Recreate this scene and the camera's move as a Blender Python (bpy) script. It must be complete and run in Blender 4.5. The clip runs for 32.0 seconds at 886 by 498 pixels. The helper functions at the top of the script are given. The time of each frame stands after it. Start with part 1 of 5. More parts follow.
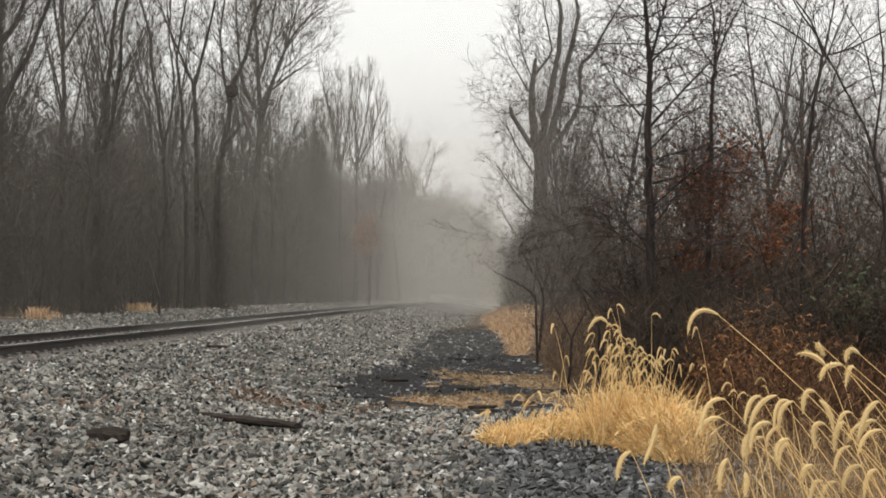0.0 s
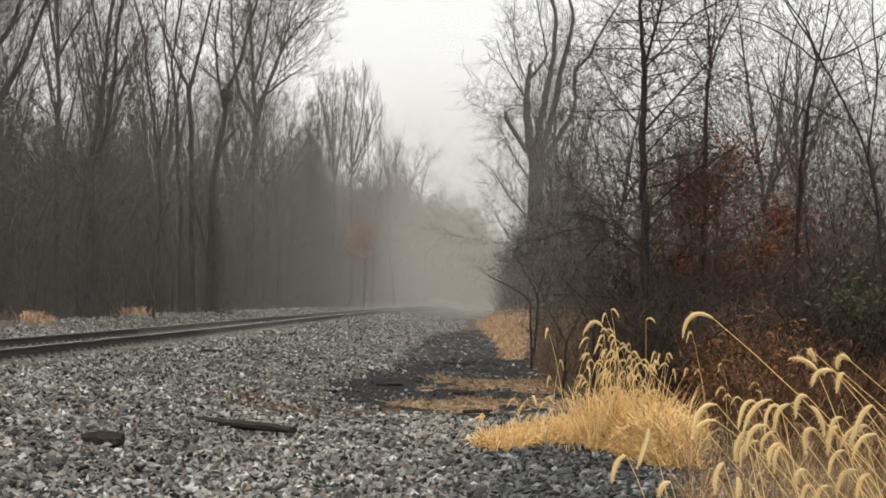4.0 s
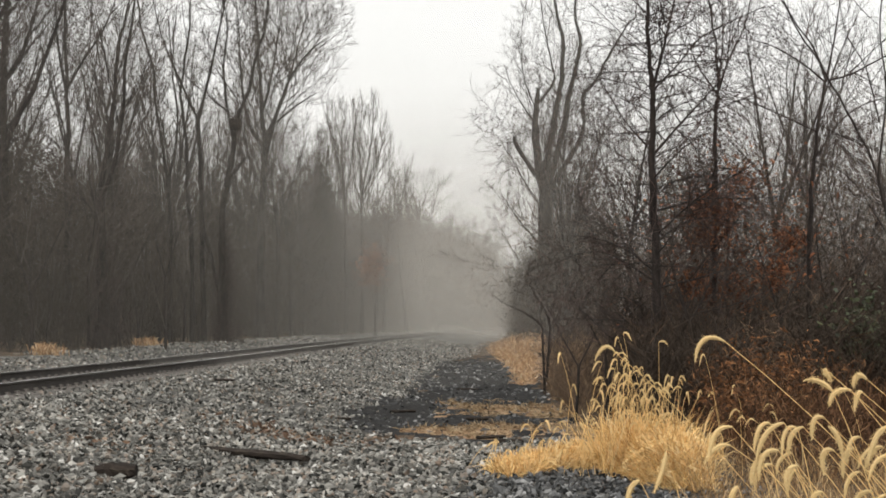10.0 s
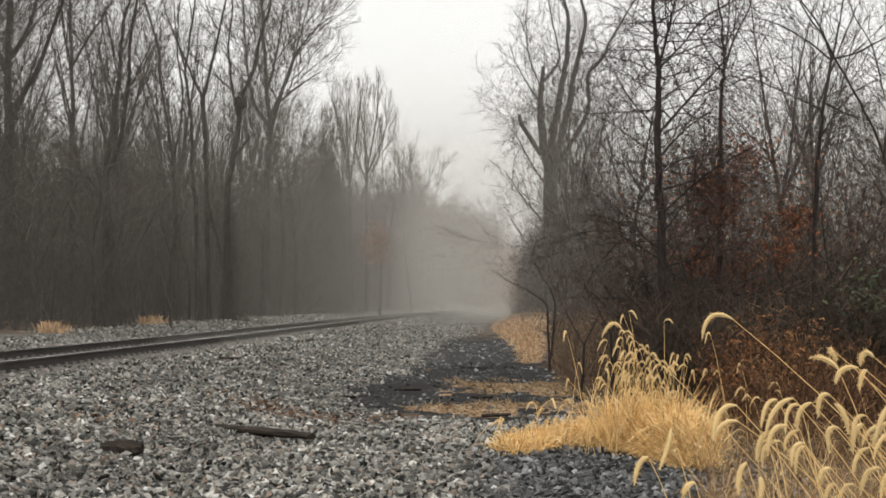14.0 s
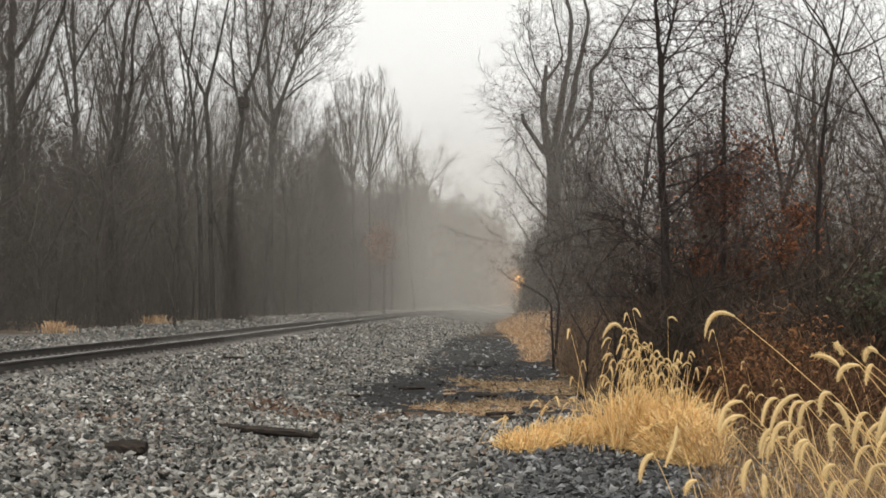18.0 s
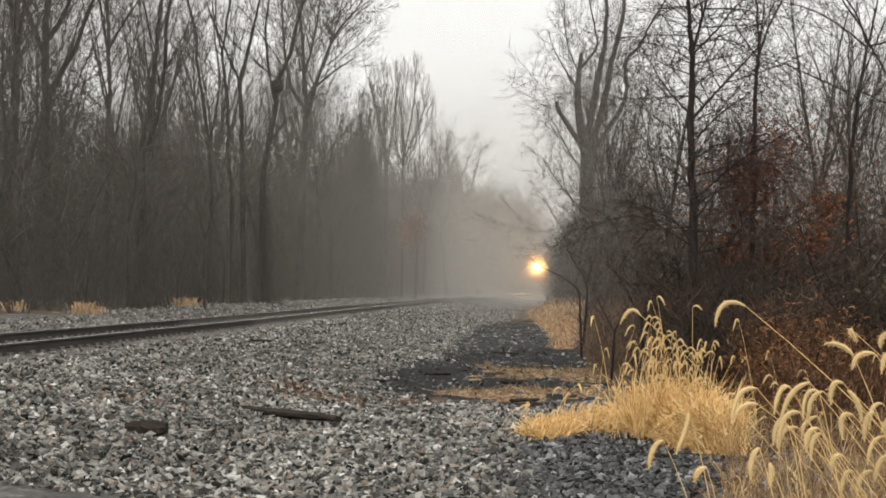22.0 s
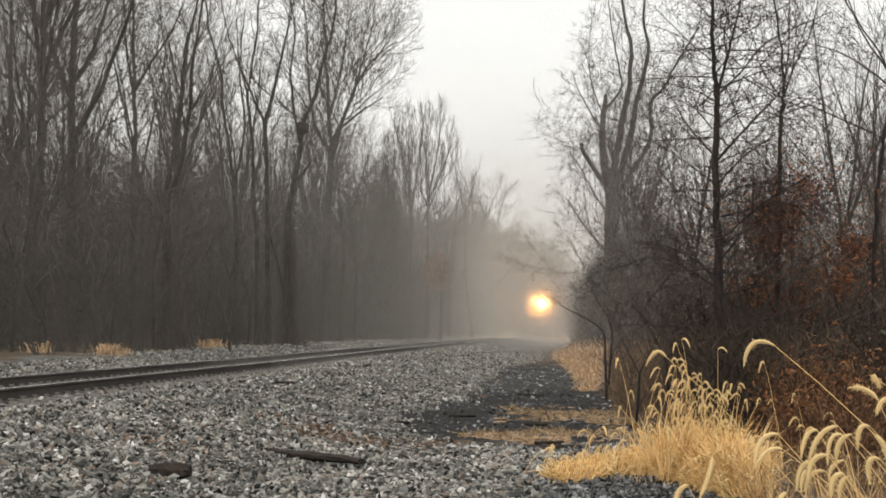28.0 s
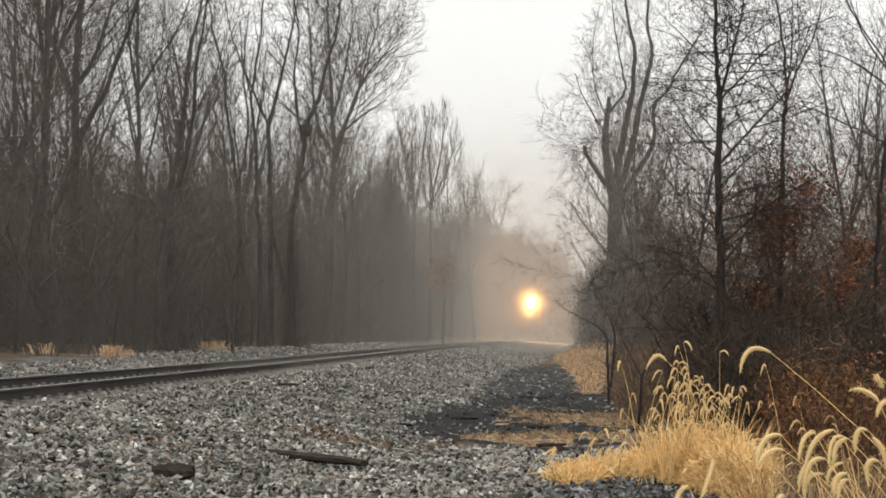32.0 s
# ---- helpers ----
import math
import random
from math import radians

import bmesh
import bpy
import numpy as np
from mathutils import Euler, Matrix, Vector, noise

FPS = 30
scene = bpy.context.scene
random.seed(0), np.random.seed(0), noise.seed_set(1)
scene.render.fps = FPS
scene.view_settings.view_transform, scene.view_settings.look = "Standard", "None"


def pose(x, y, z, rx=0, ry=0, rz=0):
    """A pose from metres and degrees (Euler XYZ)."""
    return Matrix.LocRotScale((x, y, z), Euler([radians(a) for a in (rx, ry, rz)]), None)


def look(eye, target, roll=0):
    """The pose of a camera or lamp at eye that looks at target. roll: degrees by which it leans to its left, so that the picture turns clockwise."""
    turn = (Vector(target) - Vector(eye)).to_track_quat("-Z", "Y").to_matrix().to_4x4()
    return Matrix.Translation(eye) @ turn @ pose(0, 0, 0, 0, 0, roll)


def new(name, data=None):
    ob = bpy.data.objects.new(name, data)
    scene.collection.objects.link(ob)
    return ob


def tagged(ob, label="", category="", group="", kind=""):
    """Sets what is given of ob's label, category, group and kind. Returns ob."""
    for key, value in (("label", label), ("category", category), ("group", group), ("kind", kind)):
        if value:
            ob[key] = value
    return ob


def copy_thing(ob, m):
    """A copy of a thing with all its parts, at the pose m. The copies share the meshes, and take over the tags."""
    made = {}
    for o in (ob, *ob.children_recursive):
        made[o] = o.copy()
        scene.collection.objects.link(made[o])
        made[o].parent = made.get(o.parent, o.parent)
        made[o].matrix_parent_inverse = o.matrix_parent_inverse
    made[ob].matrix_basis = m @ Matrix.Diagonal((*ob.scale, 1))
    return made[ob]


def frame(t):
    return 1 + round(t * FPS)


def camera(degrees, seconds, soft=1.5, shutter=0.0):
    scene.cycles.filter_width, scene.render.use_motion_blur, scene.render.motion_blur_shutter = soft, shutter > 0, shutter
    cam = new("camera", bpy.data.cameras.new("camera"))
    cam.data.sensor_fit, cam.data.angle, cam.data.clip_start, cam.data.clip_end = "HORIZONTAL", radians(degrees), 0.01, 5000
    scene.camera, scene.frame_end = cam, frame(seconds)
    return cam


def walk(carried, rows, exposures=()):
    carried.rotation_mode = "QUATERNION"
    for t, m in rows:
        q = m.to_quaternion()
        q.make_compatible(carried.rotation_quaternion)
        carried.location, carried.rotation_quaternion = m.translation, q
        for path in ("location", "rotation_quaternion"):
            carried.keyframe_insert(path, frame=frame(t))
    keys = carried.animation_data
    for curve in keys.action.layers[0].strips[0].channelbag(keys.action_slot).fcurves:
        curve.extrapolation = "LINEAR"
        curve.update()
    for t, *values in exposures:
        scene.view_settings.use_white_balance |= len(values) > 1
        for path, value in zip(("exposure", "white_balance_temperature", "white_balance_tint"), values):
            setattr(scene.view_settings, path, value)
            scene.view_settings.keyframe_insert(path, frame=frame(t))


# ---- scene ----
cam = camera(25.0, 32.0, soft=1.75)
# seconds, eye x, y, z, turn to the right, tilt up, lean, in degrees
PATH = [
    (0, 0.009, 0.006, 1.003, 0.044, 1.287, 0.635),
    (0.5, 0.011, 0.005, 1.004, 0.038, 1.237, 0.632),
    (1, 0.005, 0.001, 1.007, 0.002, 1.247, 0.593),
    (1.5, 0.009, -0.015, 1.007, 0.084, 1.304, 0.653),
    (2, 0.008, -0.013, 1.003, 0.132, 1.282, 0.750),
    (2.5, 0.008, -0.010, 1.000, 0.110, 1.273, 0.747),
    (3, 0.011, -0.010, 1.005, 0.108, 1.370, 0.708),
    (3.5, 0.010, -0.016, 1.004, 0.182, 1.398, 0.734),
    (5.5, 0.011, -0.012, 1.005, 0.122, 1.509, 0.510),
    (6, 0.010, -0.018, 1.005, 0.094, 1.527, 0.486),
    (6.5, 0.011, -0.011, 1.001, 0.059, 1.511, 0.455),
    (7, 0.009, -0.000, 0.997, 0.012, 1.569, 0.410),
    (7.5, 0.011, -0.008, 1.005, -0.063, 1.609, 0.384),
    (8, 0.011, -0.008, 1.000, -0.093, 1.656, 0.424),
    (8.5, 0.004, -0.007, 1.004, -0.094, 1.743, 0.398),
    (9, 0.009, 0.005, 1.006, -0.118, 1.884, 0.158),
    (9.5, 0.008, -0.002, 1.008, -0.129, 2.059, -0.106),
    (10, 0.009, 0.007, 1.007, -0.118, 2.149, -0.168),
    (10.5, 0.015, -0.007, 1.003, -0.032, 2.172, -0.112),
    (11, 0.014, 0.000, 0.999, 0.100, 2.098, -0.025),
    (11.5, 0.012, -0.016, 1.003, 0.170, 2.080, 0.017),
    (12, 0.003, -0.009, 1.005, 0.211, 2.042, 0.087),
    (12.5, 0.000, 0.004, 1.002, 0.097, 1.879, -0.003),
    (13, 0.001, -0.001, 0.999, -0.005, 1.688, -0.153),
    (13.5, 0.002, -0.001, 1.000, -0.153, 1.614, -0.151),
    (14, 0.000, 0.009, 0.999, -0.254, 1.544, -0.111),
    (14.5, 0.002, 0.006, 0.998, -0.360, 1.559, -0.214),
    (16.5, -0.007, -0.012, 1.003, -0.446, 1.618, -0.058),
    (17, -0.001, -0.015, 1.002, -0.353, 1.612, -0.155),
    (17.5, 0.002, -0.003, 0.994, -0.316, 1.572, -0.270),
    (18, 0.001, 0.006, 0.998, -0.355, 1.508, -0.321),
    (18.5, -0.022, 0.026, 1.007, -0.744, 1.554, -0.798),
    (19, -0.067, -0.019, 1.008, -1.469, 1.548, -0.807),
    (19.5, -0.010, 0.041, 0.987, -1.751, 1.788, 0.015),
    (20, 0.053, 0.049, 0.986, -1.326, 1.838, 0.122),
    (20.5, 0.067, 0.084, 0.983, -0.993, 1.620, -0.077),
    (21, 0.076, 0.075, 0.985, -0.982, 1.357, 0.141),
    (21.5, 0.087, 0.077, 0.983, -1.115, 1.223, 0.344),
    (22, 0.088, 0.074, 0.981, -1.318, 1.129, 0.493),
    (22.5, 0.089, 0.078, 0.980, -1.518, 1.077, 0.589),
    (23, 0.084, 0.089, 0.982, -1.636, 1.136, 0.685),
    (23.5, 0.087, 0.084, 0.984, -1.633, 1.273, 0.749),
    (24, 0.089, 0.091, 0.981, -1.787, 1.388, 0.740),
    (24.5, 0.094, 0.082, 0.985, -1.990, 1.529, 0.532),
    (25, 0.092, 0.081, 0.982, -2.128, 1.730, 0.430),
    (25.5, 0.094, 0.082, 0.981, -2.082, 1.854, 0.441),
    (27.5, 0.096, 0.092, 0.981, -1.976, 2.206, 0.461),
    (28, 0.093, 0.103, 0.987, -2.041, 2.308, 0.493),
    (28.5, 0.093, 0.082, 0.985, -2.205, 2.310, 0.477),
    (29, 0.099, 0.069, 0.986, -2.336, 2.296, 0.320),
    (29.5, 0.100, 0.073, 0.984, -2.342, 2.443, 0.280),
    (30, 0.103, 0.069, 0.984, -2.283, 2.520, 0.337),
    (30.5, 0.100, 0.074, 0.987, -2.203, 2.497, 0.455),
    (31, 0.101, 0.057, 0.981, -2.186, 2.518, 0.527),
    (31.5, 0.103, 0.062, 0.985, -2.128, 2.493, 0.604),
    (32, 0.096, 0.049, 0.984, -2.128, 2.381, 0.668),
]
walk(cam, [(t, pose(x, y, z, 0, 0, -yaw) @ pose(0, 0, 0, 90 + tilt) @ pose(0, 0, 0, 0, 0, lean))
           for t, x, y, z, yaw, tilt, lean in PATH])

# ---- world and light ----
world = bpy.data.worlds.new("overcast")
scene.world = world
world.use_nodes = True
wn, wl = world.node_tree.nodes, world.node_tree.links
wn.clear()
sky = wn.new("ShaderNodeTexSky")
sky.sky_type, sky.sun_disc = "NISHITA", False
sky.sun_elevation, sky.sun_rotation = radians(28), radians(200)
pale = wn.new("ShaderNodeHueSaturation")
pale.inputs["Saturation"].default_value = 0.1
veil = wn.new("ShaderNodeRGB")
veil.outputs[0].default_value = (0.866, 0.857, 0.822, 1)
b1, b2, both, out = (wn.new("ShaderNodeBackground"), wn.new("ShaderNodeBackground"),
                     wn.new("ShaderNodeAddShader"), wn.new("ShaderNodeOutputWorld"))
b1.inputs["Strength"].default_value, b2.inputs["Strength"].default_value = 0.05, 0.865
wl.new(sky.outputs[0], pale.inputs["Color"])
wl.new(pale.outputs[0], b1.inputs["Color"])
wl.new(veil.outputs[0], b2.inputs["Color"])
wl.new(b1.outputs[0], both.inputs[0])
wl.new(b2.outputs[0], both.inputs[1])
wl.new(both.outputs[0], out.inputs[0])
sun_data = bpy.data.lights.new("sun", "SUN")
sun_data.energy, sun_data.angle, sun_data.color = 1.8, radians(50), (1, 0.97, 0.93)
sun = new("sun", sun_data)
sun.matrix_world = look((0, 0, 0), (0.25, 0.6, -0.75))

# ---- materials ----


def material(name, rough=0.9, metal=0.0):
    m = bpy.data.materials.new(name)
    m.use_nodes = True
    b = m.node_tree.nodes["Principled BSDF"]
    b.inputs["Roughness"].default_value, b.inputs["Metallic"].default_value = rough, metal
    if rough > 0.7:
        b.inputs["Specular IOR Level"].default_value = 0.12
    return m, m.node_tree.nodes, m.node_tree.links, b


def ramp(nodes, stops):
    r = nodes.new("ShaderNodeValToRGB")
    while len(r.color_ramp.elements) < len(stops):
        r.color_ramp.elements.new(0.5)
    for e, (p, c) in zip(r.color_ramp.elements, stops):
        e.position, e.color = p, (*c, 1)
    return r


def noisy(name, stops, scale, fine, rough=0.9, bump=0.3, metal=0.0, dist=0.02, stretch=(1, 1, 1)):
    """Colour from a coarse and a fine noise at real size, and a bump from the fine one."""
    m, n, l, b = material(name, rough, metal)
    tc, mp = n.new("ShaderNodeTexCoord"), n.new("ShaderNodeMapping")
    mp.inputs["Scale"].default_value = stretch
    l.new(tc.outputs["Object"], mp.inputs[0])
    a, f = n.new("ShaderNodeTexNoise"), n.new("ShaderNodeTexNoise")
    a.inputs["Scale"].default_value, f.inputs["Scale"].default_value = scale, fine
    f.inputs["Detail"].default_value = 6
    mix, bp = n.new("ShaderNodeMath"), n.new("ShaderNodeBump")
    mix.operation = "ADD"
    half = n.new("ShaderNodeMath")
    half.operation, half.inputs[1].default_value = "MULTIPLY", 0.5
    r = ramp(n, stops)
    for t in (a, f):
        l.new(mp.outputs[0], t.inputs["Vector"])
    l.new(a.outputs["Fac"], mix.inputs[0])
    l.new(f.outputs["Fac"], mix.inputs[1])
    l.new(mix.outputs[0], half.inputs[0])
    l.new(half.outputs[0], r.inputs[0])
    l.new(r.outputs[0], b.inputs["Base Color"])
    bp.inputs["Strength"].default_value, bp.inputs["Distance"].default_value = bump, dist
    l.new(f.outputs["Fac"], bp.inputs["Height"])
    l.new(bp.outputs[0], b.inputs["Normal"])
    return m


def islands(name, stops, rough=0.85, by_object=False, patches=0.25, broad_scale=0.9):
    """Colour that differs from piece to piece."""
    m, n, l, b = material(name, rough)
    if by_object:
        src = n.new("ShaderNodeObjectInfo").outputs["Random"]
    else:
        src = n.new("ShaderNodeNewGeometry").outputs["Random Per Island"]
    r = ramp(n, stops)
    l.new(src, r.inputs[0])
    t = n.new("ShaderNodeTexNoise")
    t.inputs["Scale"].default_value = 60
    mul = n.new("ShaderNodeMixRGB")
    mul.blend_type, mul.inputs[0].default_value = "OVERLAY", 0.5
    l.new(r.outputs[0], mul.inputs[1])
    l.new(t.outputs["Fac"], mul.inputs[2])
    # broad patches of darker tone, by position
    where, broad, swing, tone = n.new("ShaderNodeNewGeometry"), n.new("ShaderNodeTexNoise"), n.new("ShaderNodeMapRange"), n.new("ShaderNodeMixRGB")
    broad.inputs["Scale"].default_value, broad.inputs["Detail"].default_value = broad_scale, 4
    l.new(where.outputs["Position"], broad.inputs["Vector"])
    for k, v in (("From Min", 0.35), ("From Max", 0.65), ("To Min", 1 - patches), ("To Max", 1.0)):
        swing.inputs[k].default_value = v
    l.new(broad.outputs["Fac"], swing.inputs["Value"])
    tone.blend_type, tone.inputs[0].default_value = "MULTIPLY", 1.0
    l.new(mul.outputs[0], tone.inputs[1])
    l.new(swing.outputs[0], tone.inputs[2])
    l.new(tone.outputs[0], b.inputs["Base Color"])
    return m


STONE_TONES = [(0.0, (0.02, 0.021, 0.019)), (0.2, (0.088, 0.087, 0.079)), (0.45, (0.24, 0.232, 0.21)),
               (0.72, (0.385, 0.375, 0.34)), (0.84, (0.25, 0.185, 0.14)), (0.9, (0.38, 0.35, 0.3)), (1.0, (0.7, 0.69, 0.65))]
M_STONE = islands("ballast_stone", STONE_TONES, 0.75, False, 0.36)
M_STONE_ONE = islands("ballast_stone_single", STONE_TONES, 0.75, True, 0.36)
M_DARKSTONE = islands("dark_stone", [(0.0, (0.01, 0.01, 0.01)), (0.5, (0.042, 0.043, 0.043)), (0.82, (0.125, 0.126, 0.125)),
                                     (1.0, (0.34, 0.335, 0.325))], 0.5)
# Bed kept darker than the stones: shade in the gaps put into its colour.
M_GRAVEL = noisy("gravel_bed", [(0.3, (0.032, 0.031, 0.029)), (0.5, (0.095, 0.092, 0.084)), (0.7, (0.25, 0.24, 0.22))], 3, 22, 0.85, 0.8, 0, 0.05)
M_CINDER = noisy("black_cinder", [(0.3, (0.009, 0.009, 0.009)), (0.57, (0.028, 0.027, 0.026)), (0.72, (0.11, 0.097, 0.08))], 2.5, 14, 0.95, 0.6, 0, 0.04)
M_LITTER = noisy("leaf_litter", [(0.3, (0.03, 0.022, 0.016)), (0.5, (0.085, 0.06, 0.04)), (0.7, (0.2, 0.14, 0.085))], 0.7, 12, 0.95, 0.8, 0, 0.05)
M_STRAWBED = noisy("straw_bed", [(0.3, (0.1, 0.06, 0.035)), (0.5, (0.3, 0.19, 0.11)), (0.7, (0.5, 0.35, 0.21))], 2.5, 18, 0.95, 0.8, 0, 0.04)
M_BARK = noisy("grey_bark", [(0.3, (0.016, 0.014, 0.012)), (0.5, (0.04, 0.035, 0.031)), (0.7, (0.085, 0.076, 0.067))], 1.5, 14, 0.95, 0.8, 0, 0.03, (1, 1, 0.25))
M_DARKBARK = noisy("dark_wet_bark", [(0.3, (0.012, 0.01, 0.009)), (0.5, (0.032, 0.026, 0.023)), (0.7, (0.07, 0.058, 0.05))], 2, 18, 0.85, 0.8, 0, 0.02, (1, 1, 0.25))
M_TWIG = islands("grey_brown_twig", [(0, (0.05, 0.042, 0.036)), (1, (0.125, 0.104, 0.09))], 0.95)
M_DARKTWIG = islands("dark_twig", [(0, (0.028, 0.022, 0.019)), (0.8, (0.072, 0.055, 0.048)), (1, (0.115, 0.074, 0.064))], 0.9)
M_REDLEAF = islands("russet_dead_leaf", [(0, (0.07, 0.03, 0.018)), (0.6, (0.17, 0.07, 0.036)), (1, (0.32, 0.135, 0.065))], 0.9)
M_DEADWEED = islands("brown_dead_weed", [(0, (0.035, 0.02, 0.012)), (0.6, (0.1, 0.052, 0.028)), (0.9, (0.18, 0.095, 0.048)), (1, (0.34, 0.2, 0.1))], 0.9)
M_BRUSH = islands("understorey_brush", [(0, (0.042, 0.035, 0.027)), (0.8, (0.068, 0.056, 0.044)), (1, (0.09, 0.071, 0.052))], 0.95, False, 0.5, 0.3)
M_BRUSHRED = islands("red_brown_brush", [(0, (0.042, 0.033, 0.026)), (0.75, (0.094, 0.072, 0.056)), (0.93, (0.12, 0.086, 0.062)), (1, (0.165, 0.1, 0.06))], 0.95, False, 0.5, 0.6)
M_LOWBRUSH = islands("low_brown_brush", [(0, (0.06, 0.042, 0.03)), (0.7, (0.16, 0.115, 0.08)), (1, (0.28, 0.19, 0.115))], 0.95)
M_STRAW = islands("golden_dry_grass", [(0, (0.42, 0.23, 0.08)), (0.45, (0.88, 0.56, 0.22)), (1, (0.97, 0.76, 0.42))], 0.8, False, 0.15)
M_FOXTAIL = islands("foxtail_bristle", [(0, (0.6, 0.4, 0.17)), (1, (0.92, 0.7, 0.36))], 0.8)
M_TAN = islands("tan_flattened_grass", [(0, (0.13, 0.09, 0.055)), (0.6, (0.34, 0.25, 0.15)), (1, (0.5, 0.4, 0.26))], 0.9)
M_VERGE = islands("orange_tan_grass", [(0, (0.27, 0.15, 0.075)), (0.6, (0.52, 0.33, 0.18)), (1, (0.74, 0.55, 0.34))], 0.9)
M_WITHERED = islands("withered_orange_leaf", [(0, (0.07, 0.033, 0.016)), (0.6, (0.16, 0.072, 0.032)), (1, (0.33, 0.165, 0.075))], 0.9)
M_NEARSTRAW = islands("tan_grass_stalk", [(0, (0.14, 0.08, 0.04)), (0.6, (0.4, 0.25, 0.12)), (1, (0.72, 0.52, 0.28))], 0.9)
M_FALLEN = islands("fallen_leaf", [(0, (0.08, 0.05, 0.035)), (0.6, (0.22, 0.14, 0.095)), (1, (0.42, 0.33, 0.25))], 0.9)
M_GREEN = islands("evergreen_leaf", [(0, (0.028, 0.038, 0.016)), (0.8, (0.06, 0.072, 0.03)), (1, (0.11, 0.13, 0.05))], 0.6)
M_RAIL = noisy("rusty_rail_side", [(0.3, (0.018, 0.015, 0.013)), (0.55, (0.042, 0.035, 0.03)), (0.75, (0.08, 0.064, 0.053))], 2, 30, 0.7, 0.3, 0.2)
M_RAILTOP = noisy("worn_rail_head", [(0.3, (0.55, 0.53, 0.51)), (0.7, (0.75, 0.73, 0.71))], 1, 40, 0.24, 0.0, 1.0)
M_SLEEPER = noisy("weathered_sleeper", [(0.3, (0.06, 0.055, 0.05)), (0.6, (0.2, 0.185, 0.17)), (0.75, (0.32, 0.3, 0.28))], 2, 25, 0.95, 0.8, 0, 0.02, (0.2, 1, 1))
M_RUST = noisy("rusted_plate", [(0.3, (0.1, 0.09, 0.08)), (0.7, (0.3, 0.275, 0.25))], 8, 40, 0.9, 0.4)
M_OLDWOOD = noisy("rotten_dark_wood", [(0.3, (0.012, 0.01, 0.009)), (0.55, (0.035, 0.028, 0.023)), (0.75, (0.1, 0.08, 0.06))], 3, 30, 0.9, 0.8, 0, 0.02, (0.2, 1, 1))
M_LOCO = noisy("dark_locomotive_paint", [(0.3, (0.015, 0.016, 0.02)), (0.7, (0.04, 0.04, 0.045))], 1, 12, 0.4, 0.1)
M_LOCOTRIM = noisy("faded_yellow_paint", [(0.3, (0.5, 0.3, 0.04)), (0.7, (0.65, 0.42, 0.08))], 1, 12, 0.5, 0.1)
M_STEEL = noisy("grimy_steel", [(0.3, (0.03, 0.028, 0.026)), (0.7, (0.09, 0.08, 0.075))], 2, 20, 0.6, 0.2, 0.6)
M_GLASS, gn, gl, gb = material("cab_glass", 0.08)
gb.inputs["Base Color"].default_value = (0.02, 0.025, 0.03, 1)


def lamp_glass(name, color, power):
    m, n, l, b = material(name, 0.3)
    b.inputs["Emission Color"].default_value = (*color, 1)
    b.inputs["Emission Strength"].default_value = power
    return m


M_HEADLAMP = lamp_glass("headlamp_glass", (1.0, 0.45, 0.12), 26000)
M_DITCH = noisy("unlit_lamp_glass", [(0.3, (0.1, 0.1, 0.1)), (0.7, (0.2, 0.2, 0.2))], 1, 12, 0.2, 0.05)


def mist(name, depth, low, high, patch, edge=None):
    """Thin mist: lets most light through, scatters the rest both ways. Thins out upwards from low to high (metres), and from edge on into the woods."""
    m, n, l, b = material(name)
    n.remove(b)
    clear, back, on = n.new("ShaderNodeBsdfTransparent"), n.new("ShaderNodeBsdfDiffuse"), n.new("ShaderNodeBsdfTranslucent")
    for s in (back, on):
        s.inputs["Color"].default_value = (0.66, 0.634, 0.578, 1)
    two, mix = n.new("ShaderNodeMixShader"), n.new("ShaderNodeMixShader")
    l.new(back.outputs[0], two.inputs[1])
    l.new(on.outputs[0], two.inputs[2])
    tc, sep, fall = n.new("ShaderNodeTexCoord"), n.new("ShaderNodeSeparateXYZ"), n.new("ShaderNodeMapRange")
    l.new(tc.outputs["Object"], sep.inputs[0])
    fall.interpolation_type = "SMOOTHSTEP"
    for k, v in (("From Min", low), ("From Max", high), ("To Min", 1.0), ("To Max", 0.0)):
        fall.inputs[k].default_value = v
    l.new(sep.outputs["Z"], fall.inputs["Value"])
    wisps = n.new("ShaderNodeTexNoise")
    wisps.inputs["Scale"].default_value, wisps.inputs["Detail"].default_value = patch, 3
    l.new(tc.outputs["Object"], wisps.inputs["Vector"])
    vary = n.new("ShaderNodeMapRange")
    for k, v in (("From Min", 0.25), ("From Max", 0.75), ("To Min", 0.7 * depth), ("To Max", 1.3 * depth)):
        vary.inputs[k].default_value = v
    l.new(wisps.outputs["Fac"], vary.inputs["Value"])
    amount, thins = n.new("ShaderNodeMath"), n.new("ShaderNodeMath")
    amount.operation = thins.operation = "MULTIPLY"
    thins.inputs[1].default_value = 1.0
    if edge is not None:
        inwards = n.new("ShaderNodeMapRange")
        inwards.interpolation_type = "SMOOTHSTEP"
        for k, v in (("From Min", edge), ("From Max", edge + 4.0), ("To Min", 0.55), ("To Max", 1.0)):
            inwards.inputs[k].default_value = v
        l.new(sep.outputs["X"], inwards.inputs["Value"])
        l.new(inwards.outputs[0], thins.inputs[1])
    l.new(fall.outputs[0], thins.inputs[0])
    l.new(thins.outputs[0], amount.inputs[0])
    l.new(vary.outputs[0], amount.inputs[1])
    l.new(amount.outputs[0], mix.inputs[0])
    l.new(clear.outputs[0], mix.inputs[1])
    l.new(two.outputs[0], mix.inputs[2])
    l.new(mix.outputs[0], n["Material Output"].inputs["Surface"])
    return m



